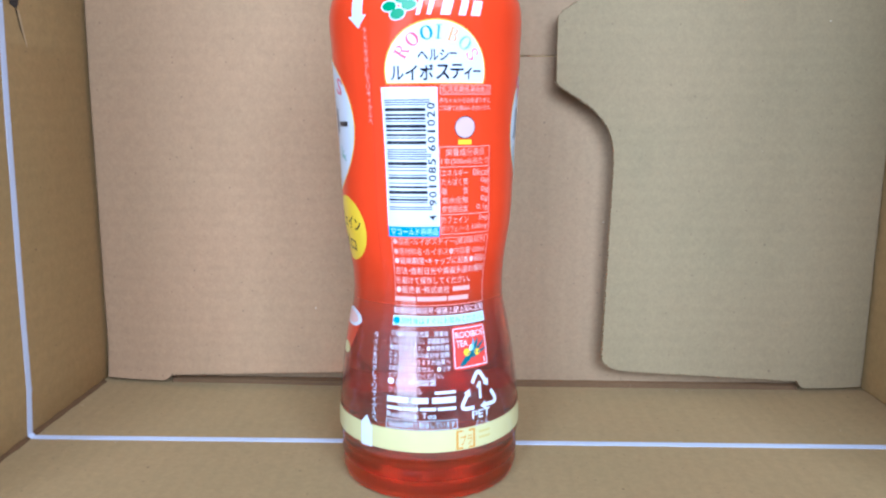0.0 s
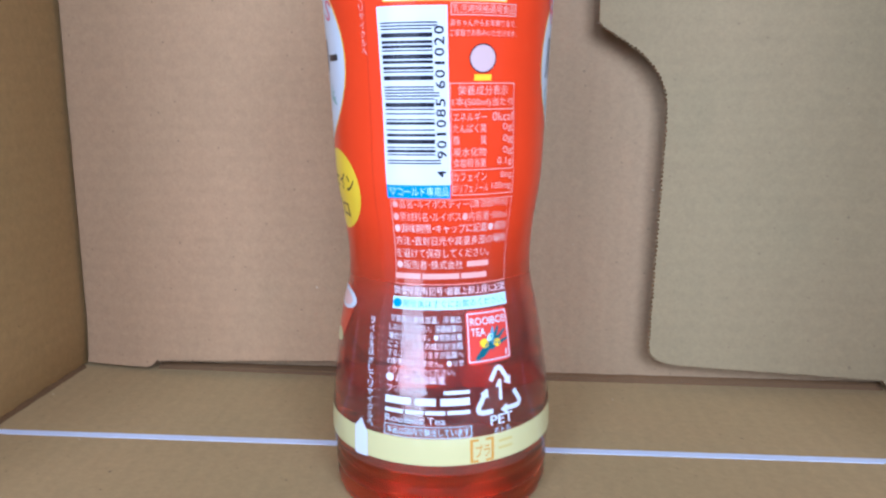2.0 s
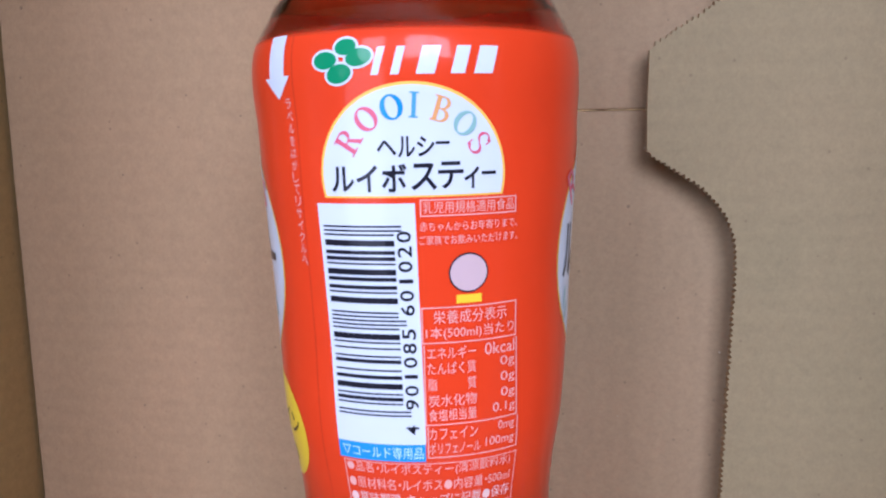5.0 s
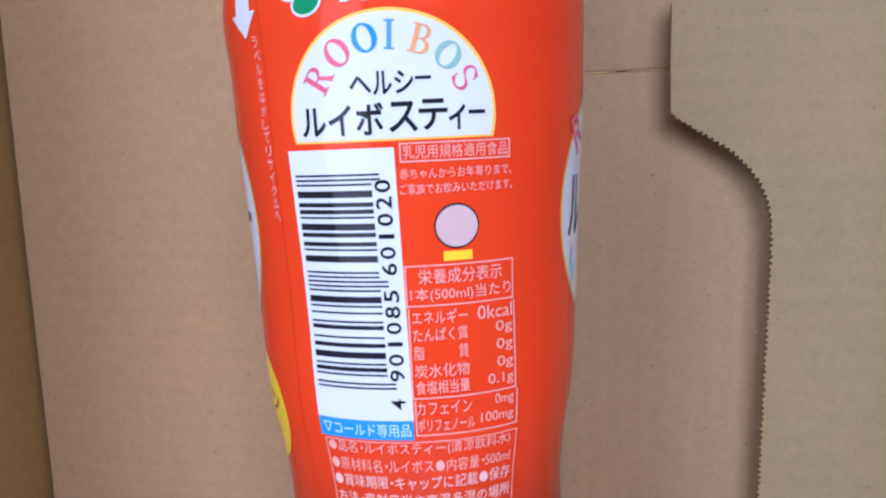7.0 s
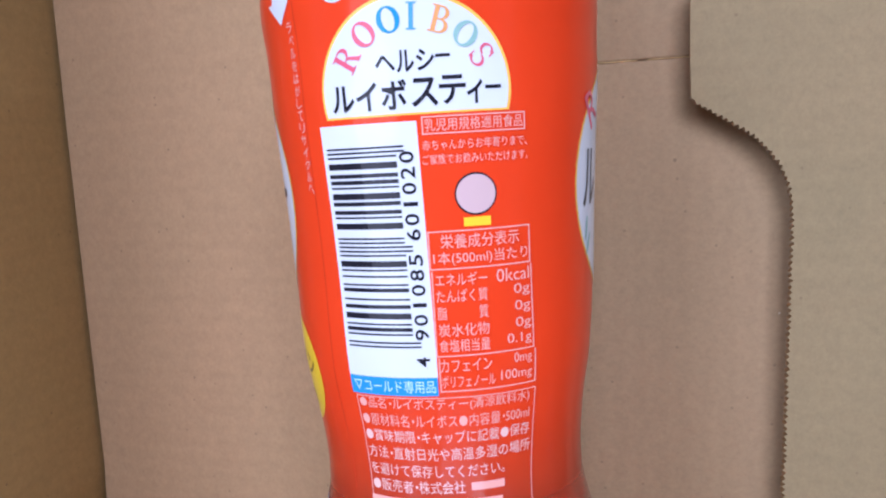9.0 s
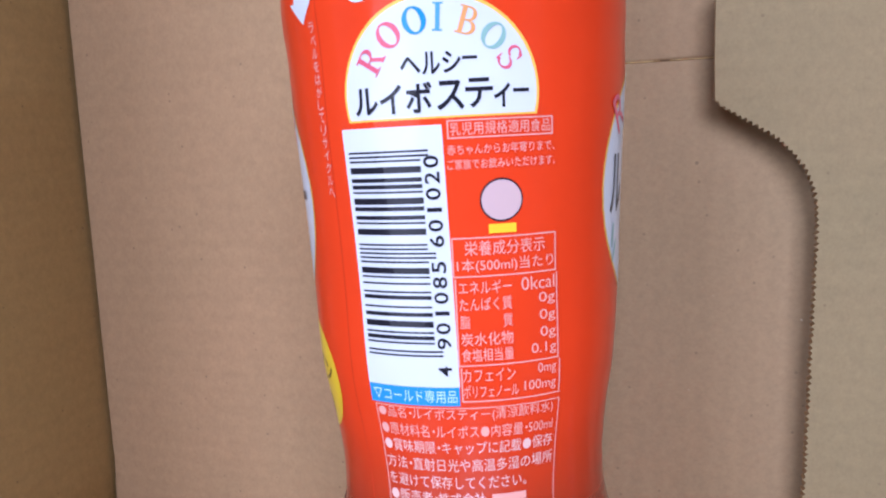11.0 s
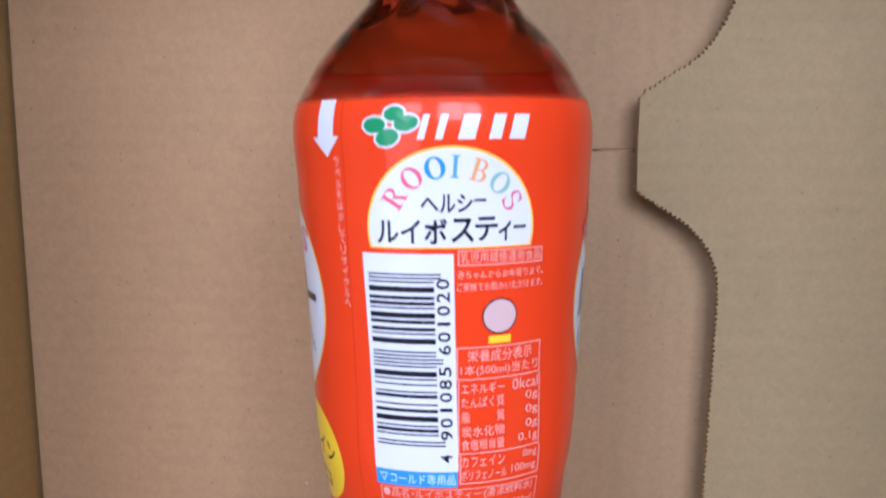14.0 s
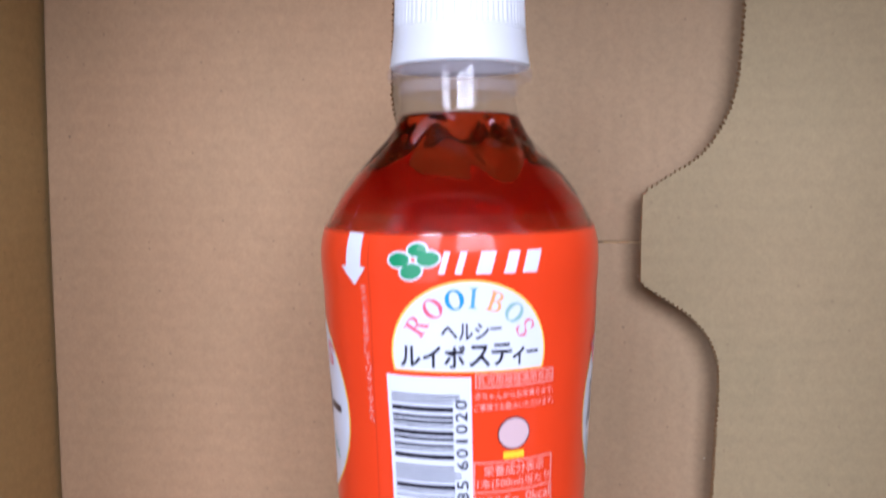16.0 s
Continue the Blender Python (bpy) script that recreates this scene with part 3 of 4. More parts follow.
PROFILE = [(0, 29.4), (0.6, 30.6), (2, 31.6), (5, 32.1), (10, 32.4), (14, 32.5), (19, 32.7), (24, 32.6), (28.5, 32.3), (38, 31.3), (47, 30.0), (56.5, 28.3), (61, 27.2), (65, 26.5), (69, 26.3), (74, 26.45),
           (78, 26.85), (83, 27.5), (87, 28.2), (92, 28.95), (97, 29.3), (101, 29.4), (109, 29.45), (117, 29.7), (125, 30.1), (133, 30.55), (141, 31.0), (147, 31.25), (151, 31.5), (155, 31.95),
           (159, 32.1), (162, 31.8), (164.6, 31.05), (168.4, 29.2), (171.9, 27.5), (175.2, 25.2), (178.4, 22.5), (181.6, 19.5), (184.7, 16.75), (187.4, 15.05), (189.4, 14.2), (191.1, 13.7), (192.4, 13.5), (193.9, 13.38), (196.9, 13.15)]
PZ = np.array([a for a, _ in PROFILE]) * 0.001
PR = np.array([b for _, b in PROFILE]) * 0.001


def slope_table():
    h = np.diff(PZ)
    d = np.diff(PR) / h
    m = np.zeros(len(PZ))
    m[1:-1] = (d[:-1] * h[1:] + d[1:] * h[:-1]) / (h[:-1] + h[1:])
    m[0], m[-1] = d[0], d[-1]
    return m


PM = slope_table()


def radius(z):
    """Radius of the bottle at height z, along smooth curves through the profile."""
    z = min(max(z, PZ[0]), PZ[-1])
    i = int(min(np.searchsorted(PZ, z, side="right") - 1, len(PZ) - 2))
    h = PZ[i + 1] - PZ[i]
    t = (z - PZ[i]) / h
    return float((2 * t ** 3 - 3 * t * t + 1) * PR[i] + (t ** 3 - 2 * t * t + t) * h * PM[i] + (3 * t * t - 2 * t ** 3) * PR[i + 1] + (t ** 3 - t * t) * h * PM[i + 1])


def facet(z, th):
    """Four soft flats round the body between shoulder and base."""
    w = max(0.0, min(1.0, (z - 0.045) / 0.02)) * max(0.0, min(1.0, (0.155 - z) / 0.02))
    waist = math.exp(-((z - 0.069) / 0.010) ** 2)
    # the shrunk sleeve bellies out over the side panels
    side = max(0.0, min(1.0, (z - 0.095) / 0.015)) * max(0.0, min(1.0, (0.158 - z) / 0.012))
    d = math.degrees(th + math.pi) % 360 - 180
    belly = 0.026 * math.exp(-((d - 100) / 26) ** 2) + 0.013 * math.exp(-((d + 88) / 26) ** 2)
    return 1 + side * belly + w * (0.004 + 0.011 * math.cos(4 * (th - radians(53)))) + 0.010 * waist * (abs(math.sin(2 * (th + radians(42)))) - 0.6)


def on_bottle(th, z, off=0.0):
    """A place on the bottle: th in degrees from the front, z in metres."""
    a = radians(th)
    r = radius(z) * facet(z, a) + off
    return Vector((r * math.sin(a), -r * math.cos(a), z))


def revolve(rows, segs=96, shape=None, cap_low=False, cap_high=False):
    """A turned body from (z, r) rows; shape(z, r, angle) may change the radius."""
    bm = bmesh.new()
    rings = []
    for z, r in rows:
        ring = []
        for k in range(segs):
            a = 2 * math.pi * k / segs
            rr = shape(z, r, a) if shape else r
            ring.append(bm.verts.new((rr * math.sin(a), -rr * math.cos(a), z)))
        rings.append(ring)
    for a, b in zip(rings, rings[1:]):
        for k in range(segs):
            bm.faces.new((a[k], a[(k + 1) % segs], b[(k + 1) % segs], b[k]))
    if cap_low:
        bm.faces.new(rings[0][::-1])
    if cap_high:
        bm.faces.new(rings[-1])
    return bm


def spread(z0, z1, step):
    k = max(1, int(round((z1 - z0) / step)))
    return [z0 + (z1 - z0) * i / k for i in range(k + 1)]


WALL = 0.0003
faceted = lambda z, r, a: r * facet(z, a)
rows = [(0.0022, 0.004), (0.0020, 0.018), (0.0006, 0.025), (0.0, 0.0275)]
for z in spread(0.0, 0.1964, 0.0015):
    groove = 0.00035 * math.exp(-((z - 0.0142) / 0.0007) ** 2) + 0.0003 * math.exp(-((z - 0.0095) / 0.0008) ** 2)
    rows.append((z, radius(z) - WALL - groove))
rows += [(0.1999, 0.0128), (0.2059, 0.0128)]
part("body", revolve(rows, 96, faceted, cap_low=True), MAT_PET, bottle, "clear plastic wall and neck", smooth=40)

# support ring under the cap
rows = [(0.1970, 0.0137), (0.1971, 0.0157), (0.1975, 0.0165), (0.1980, 0.0167), (0.1994, 0.0167), (0.1998, 0.0163), (0.1999, 0.0137)]
part("support_ring", revolve(rows, 96), MAT_RING, bottle, "milky clear ring under the cap", smooth=40).location.x = 0.0003

rows = [(0.1940, 0.0132), (0.1942, 0.0136), (0.1949, 0.0138), (0.1961, 0.0138), (0.1969, 0.0134)]
part("neck_collar", revolve(rows, 96), MAT_RING, bottle, "clear thickened collar below the ring", smooth=40)

LEVEL = 0.1897


rnd = random.Random(8)
TIPS = [(360 * k / 10 + rnd.uniform(-9, 9), rnd.uniform(0.1825, 0.1855), rnd.uniform(0.0030, 0.0048), rnd.uniform(5.0, 8.5), rnd.uniform(-3800, 3800)) for k in range(10)]


def dented(z, r, a):
    """Moulded leaf-like dents round the shoulder."""
    w = max(0.0, min(1.0, (z - 0.170) / 0.006)) * max(0.0, min(1.0, (0.1893 - z) / 0.0016))
    dent = 0.30 * math.cos(5 * a + 120 * (z - 0.179) + 0.6) + 0.2 * math.cos(3 * a - 200 * (z - 0.179) + 2.0)
    d = math.degrees(a)
    # narrow leaf tips pressed in under the neck
    for c, mid, tall, wide, lean in TIPS:
        off = (d - c - (z - mid) * lean + 180) % 360 - 180
        if abs(off) < 3 * wide:
            dent += 1.7 * math.exp(-(off / wide) ** 2) * math.exp(-((z - mid) / tall) ** 4)
    # raised leaves leaning round the shoulder
    for k in range(9):
        lean = (z - 0.1804) * (2600 if k % 2 else -1500)
        off = (d - 40 * k - 12 - lean + 180) % 360 - 180
        dent += 1.1 * math.exp(-(off / 6.0) ** 2) * math.exp(-((z - 0.1804) / 0.0042) ** 2)
    # short ribs low on the flanks
    for c in (-78, 80, 128, -130):
        off = (d - c + 180) % 360 - 180
        dent += 1.2 * math.exp(-(off / 7.0) ** 2) * math.exp(-((z - 0.1723) / 0.0028) ** 2)
    foot = max(0.0, 1 - z / 0.018)
    ring = min(1.0, 3 * foot) * (0.0004 * (0.5 + 0.5 * math.sin(z * 1150)) + 0.00012 * math.sin(9 * a + 4 * math.sin(3 * a) + 180 * z))
    return r * facet(z, a) - 0.0009 * w * dent - (ring if z > 0.0012 else 0.0)


rows = [(0.0030, 0.003), (0.0028, 0.018), (0.0016, 0.0255), (0.0009, 0.028)] + [(z, radius(z) - 0.0005) for z in spread(0.0012, 0.0192, 0.0003) + spread(0.0204, 0.1680, 0.0012) + spread(0.1685, LEVEL - 0.0004, 0.0006)] + [(LEVEL, radius(LEVEL) - 0.0011), (LEVEL - 0.0005, 0.0112), (LEVEL - 0.0007, 0.004)]
part("tea", revolve(rows, 256, dented, cap_low=True, cap_high=True), MAT_TEA, bottle, "deep red transparent tea filled into the neck", smooth=60)


def cap():
    rows = [(0.2003, 0.0137), (0.2002, 0.0157), (0.2006, 0.0160), (0.2026, 0.0157), (0.2061, 0.0152), (0.2078, 0.0151), (0.2080, 0.0149), (0.2082, 0.0149), (0.2086, 0.0150), (0.2096, 0.01495), (0.2172, 0.0147),
            (0.2186, 0.0145), (0.2196, 0.0140), (0.2202, 0.0132), (0.2205, 0.0120), (0.2206, 0.006)]

    def ribs(z, r, a):
        w = max(0.0, min(1.0, (z - 0.2084) / 0.0006)) * max(0.0, min(1.0, (0.2188 - z) / 0.0012))
        return r + 0.00042 * w * (abs(math.sin(36 * a)) ** 0.5 - 1.0)
    body = part("cap", revolve(rows[7:], 480, ribs, cap_high=True), MAT_CAP, bottle, "white plastic screw cap with fine upright ribs", smooth=50)
    # screwed on a hair off the axis
    body.location.x = 0.0004
    part("tamper_band", revolve(rows[:8], 96), MAT_CAP, body, "smooth white tamper band flaring below the ribs", smooth=40)


cap()

# ---- the sleeve and its print ----
FILM_LOW, FILM_HIGH = 0.0162, 0.1684
bm = bmesh.new()
rings = []
for z in spread(FILM_LOW, FILM_HIGH, 0.0014):
    rings.append([bm.verts.new(on_bottle(360 * k / 120, z)) for k in range(120)])
for a, b in zip(rings, rings[1:]):
    for k in range(120):
        bm.faces.new((a[k], a[(k + 1) % 120], b[(k + 1) % 120], b[k]))
sleeve = part("label_sleeve", bm, MAT_SLEEVE, bottle, "glossy red shrink sleeve fading to clear film towards the base", smooth=60)

LAYER = 0.00006
bm = bmesh.new()
rings = []
for z in spread(0.082, 0.1644, 0.0018):
    rings.append([bm.verts.new(on_bottle(360 * k / 96, z, -0.0001)) for k in range(96)])
for a, b in zip(rings, rings[1:]):
    for k in range(96):
        bm.faces.new((a[k], a[(k + 1) % 96], b[(k + 1) % 96], b[k]))
part("sleeve_backing", bm, MAT_BACKING, sleeve, "pale pink inner side of the printed sleeve", smooth=60)


def region(name, rows, mat, layer=1, cols=None, label=""):
    """A print area between left and right limits: rows of (z mm, th left, th right)."""
    bm = bmesh.new()
    grid = []
    width = max(b - a for _, a, b in rows)
    cols = cols or max(2, int(width / 2.5))
    for z, a, b in rows:
        grid.append([bm.verts.new(on_bottle(a + (b - a) * i / cols, z * 0.001, LAYER * layer)) for i in range(cols + 1)])
    for lo, hi in zip(grid, grid[1:]):
        for i in range(cols):
            bm.faces.new((lo[i], lo[i + 1], hi[i + 1], hi[i]))
    bmesh.ops.remove_doubles(bm, verts=bm.verts[:], dist=1e-7)
    return part(name, bm, mat, sleeve, label, smooth=60)


def panel(name, th0, th1, z0, z1, mat, layer=1, label=""):
    return region(name, [(z, th0, th1) for z in spread(z0, z1, 1.2)], mat, layer, label=label)


def oval(name, th, z, a, b, mat, layer=1, low=-1.0, turn=0.0, label="", steps=22):
    """An ellipse of half width a degrees and half height b mm, cut off below low * b."""
    rows = []
    k0 = math.asin(low)
    for i in range(steps + 1):
        k = k0 + (math.pi / 2 - k0) * i / steps
        rows.append((z + b * math.sin(k), th - a * math.cos(k), th + a * math.cos(k)))
    if not turn:
        return region(name, rows, mat, layer, label=label)
    bm = bmesh.new()
    per = math.pi * 30.5 / 180
    ring = []
    for i in range(24):
        k = 2 * math.pi * i / 24
        u, v = a * per * math.cos(k), b * math.sin(k)
        c, s = math.cos(radians(turn)), math.sin(radians(turn))
        ring.append(bm.verts.new(on_bottle(th + (u * c - v * s) / per, (z + u * s + v * c) * 0.001, LAYER * layer)))
    mid = bm.verts.new(on_bottle(th, z * 0.001, LAYER * layer))
    for i in range(24):
        bm.faces.new((mid, ring[i], ring[(i + 1) % 24]))
    return part(name, bm, mat, sleeve, label)


GLYPHS = {}


def glyphs(body, bold=0.0):
    """Flat outline mesh of a line of writing, scaled to a unit box."""
    if (body, bold) not in GLYPHS:
        cu = bpy.data.curves.new("writing", "FONT")
        cu.body, cu.resolution_u, cu.size, cu.offset = body, 3, 1.0, bold
        for i, ch in enumerate(body):
            # half-width middle dots
            if ch == "・" and len(body) > 1:
                cu.body_format[i].kerning = -14
                cu.body_format[i - 1].kerning = -9
        ob = new("writing", cu)
        me = bpy.data.meshes.new_from_object(ob.evaluated_get(bpy.context.evaluated_depsgraph_get()))
        bpy.data.objects.remove(ob)
        bpy.data.curves.remove(cu)
        xs = [v.co.x for v in me.vertices]
        ys = [v.co.y for v in me.vertices]
        x0, x1, y0, y1 = min(xs), max(xs), min(ys), max(ys)
        for v in me.vertices:
            v.co = ((v.co.x - x0) / (x1 - x0), (v.co.y - y0) / max(y1 - y0, 1e-6), 0)
        GLYPHS[(body, bold)] = me
    return GLYPHS[(body, bold)]


def writing(name, body, th0, th1, z0, z1, mat, layer=2, turn=0.0, bold=0.0, cuts=0, flip=False):
    """Writing wrapped on the bottle, filling th0..th1 by z0..z1. flip: read upwards."""
    bm = bmesh.new()
    bm.from_mesh(glyphs(body, bold))
    for i in range(1, cuts):
        bmesh.ops.bisect_plane(bm, geom=bm.verts[:] + bm.edges[:] + bm.faces[:], plane_co=(i / cuts, 0, 0), plane_no=(1, 0, 0))
    per = math.pi * 30.5 / 180
    cth, cz = (th0 + th1) / 2, (z0 + z1) / 2
    for v in bm.verts:
        u, w = v.co.x - 0.5, v.co.y - 0.5
        if flip:
            th, z = cth - w * (th1 - th0), cz + u * (z1 - z0)
        elif turn:
            a, b = u * (th1 - th0) * per, w * (z1 - z0)
            c, s = math.cos(radians(turn)), math.sin(radians(turn))
            th, z = cth + (a * c - b * s) / per, cz + a * s + b * c
        else:
            th, z = th0 + v.co.x * (th1 - th0), z0 + v.co.y * (z1 - z0)
        v.co = on_bottle(th, z * 0.001, LAYER * layer)
    return part(name, bm, mat, sleeve)


def outline(name, th0, th1, z0, z1, mat, w=0.22, layer=2, sides="tblr"):
    """A thin printed frame, w mm wide."""
    wt = w / 0.5
    bm = bmesh.new()
    for s, a in (("t", (th0, th1, z1 - w, z1)), ("b", (th0, th1, z0, z0 + w)), ("l", (th0, th0 + wt, z0 + w, z1 - w)), ("r", (th1 - wt, th1, z0 + w, z1 - w))):
        if s not in sides:
            continue
        nx, nz = max(1, int((a[1] - a[0]) / 3)), max(1, int((a[3] - a[2]) / 1.2))
        g = [[bm.verts.new(on_bottle(a[0] + (a[1] - a[0]) * i / nx, (a[2] + (a[3] - a[2]) * j / nz) * 0.001, LAYER * layer)) for i in range(nx + 1)] for j in range(nz + 1)]
        for j in range(nz):
            for i in range(nx):
                bm.faces.new((g[j][i], g[j][i + 1], g[j + 1][i + 1], g[j + 1][i]))
    return part(name, bm, mat, sleeve)


def polygon(name, pts, mat, layer=2, label=""):
    """A flat printed shape of (th, z) corners."""
    bm = fill_shape(pts)
    lo, hi = min(a for a, _ in pts), max(a for a, _ in pts)
    k = int((hi - lo) / 4)
    for i in range(1, k + 1):
        bmesh.ops.bisect_plane(bm, geom=bm.verts[:] + bm.edges[:] + bm.faces[:], plane_co=(lo + (hi - lo) * i / (k + 1), 0, 0), plane_no=(1, 0, 0))
    lo, hi = min(a for _, a in pts), max(a for _, a in pts)
    k = int((hi - lo) / 2)
    for i in range(1, k + 1):
        bmesh.ops.bisect_plane(bm, geom=bm.verts[:] + bm.edges[:] + bm.faces[:], plane_co=(0, 0, lo + (hi - lo) * i / (k + 1)), plane_no=(0, 0, 1))
    for v in bm.verts:
        v.co = on_bottle(v.co.x, v.co.z * 0.001, LAYER * layer)
    bmesh.ops.recalc_face_normals(bm, faces=bm.faces[:])
    return part(name, bm, mat, sleeve, label)


# seam down the sleeve, peel arrows and the peel instruction
panel("seam", -30.0, -29.6, 70.0, 165.0, INK_SEAM, 1)
polygon("peel_arrow", [(-41.2, 164.6), (-33.2, 164.6), (-33.6, 157.8), (-31.0, 157.8), (-37.1, 153.9), (-44.6, 157.6), (-41.6, 157.6)], INK_WHITE, 2, "white printed arrow pointing down")
polygon("peel_arrow", [(-41.6, 18.4), (-33.0, 18.7), (-33.0, 25.6), (-37.2, 29.4), (-41.6, 26.6)], INK_WHITE, 3, "white printed arrow pointing up")
PEEL = "ラベルをはがしてリサイクルへ"
for i, ch in enumerate(PEEL):
    z = 154.0 - 2.09 * i
    th = -32.9 + 1.6 * i / 13
    writing("peel_text", ch, th - 1.35, th + 1.35, z - 1.7, z, INK_PALE, 2, turn=-0.001)
    z = 57.3 - 2.12 * i
    th = -34.2 + 2.6 * i / 13
    writing("peel_text", ch, th - 1.7, th + 1.7, z - 1.85, z, INK_WHITE, 2, bold=0.01)
bm = bmesh.new()
for col in (-29.3, -26.9, -46.5):
    for i in range(14):
        z = 55.0 - 2.1 * i
        c = [bm.verts.new(on_bottle(col + 0.28 * math.cos(k), (z + 0.16 * math.sin(k)) * 0.001, LAYER)) for k in (0, 1.05, 2.09, 3.14, 4.19, 5.24)]
        bm.faces.new(c)
part("perforation", bm, INK_PALE, sleeve, "two dotted tear lines")

# emblem and maker's mark as plain shapes
LEAVES = ((-16.6, 159.7, 3.9, 1.4, 3), (-5.9, 160.0, 4.0, 1.4, 12), (-9.9, 161.7, 3.4, 1.3, 6), (-12.2, 157.5, 4.0, 1.5, 16))
for th, z, a, b, turn in LEAVES:
    oval("emblem_rim", th, z, a + 0.75, b + 0.38, INK_WHITE, 2, turn=turn)
for th, z, a, b, turn in LEAVES:
    oval("emblem_leaf", th, z, a, b, INK_GREEN, 3, turn=turn)
for x, w in ((-2.4, 2.2), (3.3, 2.4), (10.6, 5.4), (20.6, 4.2), (27.6, 5.8)):
    polygon("mark_bar", [(x, 157.1), (x + w, 157.1), (x + w + 2.2, 161.5), (x + 2.2, 161.5)], INK_WHITE, 2)

# white dome with the name of the tea
oval("dome_rim", 8.7, 140.9, 29.7, 15.1, INK_RIM, 1, low=-0.24, label="yellow edge of the white printed dome")
oval("dome", 8.7, 140.9, 28.8, 14.6, INK_WHITE, 2, low=-0.225, label="white printed dome")


def serif_letter(ch, th, z, w, h, turn, mat):
    """A Roman capital with thick and thin strokes, as a set of joined flat strokes, w by h mm."""
    shapes = []
    bar = lambda x0, x1, y0, y1: [(x0, y0), (x1, y0), (x1, y1), (x0, y1)]

    def bowl(cx, cy, rx, ry, tx, ty, a0, a1, k=14):
        """Part of a ring whose stroke is tx wide at the sides and ty at top and foot."""
        for i in range(k):
            p, q = radians(a0 + (a1 - a0) * i / k), radians(a0 + (a1 - a0) * (i + 1) / k)
            pt = lambda a, d: (cx + (rx - d * tx) * math.cos(a), cy + (ry - d * ty) * math.sin(a))
            shapes.append([pt(p, 0), pt(q, 0), pt(q, 1), pt(p, 1)])
    if ch == "O":
        bowl(0.5, 0.5, 0.5, 0.5, 0.23, 0.07, 0, 360, 28)
    elif ch == "I":
        shapes += [bar(0.28, 0.72, 0.05, 0.95), bar(0, 1, 0, 0.06), bar(0, 1, 0.94, 1)]
    elif ch in "RB":
        shapes += [bar(0.13, 0.36, 0.05, 0.95), bar(0, 0.5, 0, 0.06), bar(0, 0.5, 0.94, 1), bar(0.3, 0.55, 0.48, 0.54)]
        bowl(0.5, 0.745, 0.4, 0.255, 0.2, 0.06, -90, 90)
        if ch == "B":
            bowl(0.5, 0.27, 0.48, 0.27, 0.22, 0.06, -90, 90)
        else:
            shapes += [[(0.48, 0.5), (0.66, 0.5), (0.98, 0.04), (0.76, 0.04)], bar(0.72, 1.06, 0, 0.06)]
    else:
        bowl(0.5, 0.75, 0.42, 0.25, 0.18, 0.06, 15, 270)
        bowl(0.5, 0.25, 0.48, 0.25, 0.2, 0.06, -165, 90)
        shapes += [bar(0.84, 0.92, 0.66, 0.92), bar(0.03, 0.11, 0.08, 0.36)]
    per = math.pi * 31 / 180
    c, sn = math.cos(radians(turn)), math.sin(radians(turn))
    bm = bmesh.new()
    for f in shapes:
        vs = []
        for x, y in f:
            u, v = (x - 0.5) * w, (y - 0.5) * h
            vs.append(bm.verts.new(on_bottle(th + (u * c - v * sn) / per, (z + u * sn + v * c) * 0.001, LAYER * 4)))
        bm.faces.new(vs)
    part("arch_letter", bm, mat, sleeve)


for ch, th, z, turn, mat in (("R", -10.7, 146.6, 58, INK_PINK), ("O", -4.6, 150.2, 40, INK_PINK), ("O", 3.2, 152.0, 12, INK_BLUE), ("I", 9.8, 152.3, -4, INK_TEAL),
                             ("B", 17.9, 151.5, -17, INK_ORANGE), ("O", 25.0, 149.2, -36, INK_GREY), ("S", 29.5, 146.0, -52, INK_PINK)):
    serif_letter(ch, th, z, {"I": 1.5, "S": 2.7, "R": 3.4, "B": 3.0}.get(ch, 3.7), 4.1, turn, mat)
for body, th0, th1, z0, z1 in (("ヘ", -1.8, 4.2, 144.2, 146.7), ("ル", 4.6, 9.8, 143.9, 147.3), ("シ", 10.4, 15.6, 144.0, 147.3), ("ー", 16.0, 20.2, 145.9, 146.4),
                               ("ルイボ", -17.2, 7.1, 138.2, 142.9), ("ス", 8.3, 16.2, 138.4, 142.9), ("テ", 16.5, 24.4, 138.6, 143.1), ("ィ", 24.6, 29.4, 138.5, 142.2), ("ー", 30.2, 35.0, 140.7, 141.3)):
    writing("name_line", body, th0, th1, z0, z1, INK_BLACK, 4, cuts=max(2, int((th1 - th0) / 2)), bold=0.02)

# barcode panel


def lag(z):
    """The film has shrunk askew here: degrees by which print at height z lies off its column."""
    return 1.5 * (136.3 - z) / 43


region("barcode_panel", [(z, -23.5 + lag(z), 9.2 + lag(z)) for z in spread(93.3, 136.3, 1.2)], INK_WHITE, 1, label="white barcode panel")
CODE = "4901085601020"
LCODE = ("0001101", "0011001", "0010011", "0111101", "0100011", "0110001", "0101111", "0111011", "0110111", "0001011")
PARITY = "LGLLGG"
bits = "101"
for d, s in zip(CODE[1:7], PARITY):
    b = LCODE[int(d)]
    bits += b if s == "L" else "".join("1" if q == "0" else "0" for q in b)[::-1]
bits += "01010" + "".join("".join("1" if q == "0" else "0" for q in LCODE[int(d)]) for d in CODE[7:]) + "101"
z_lo, z_hi = 98.6, 132.6
unit = (z_hi - z_lo) / 95
i = 0
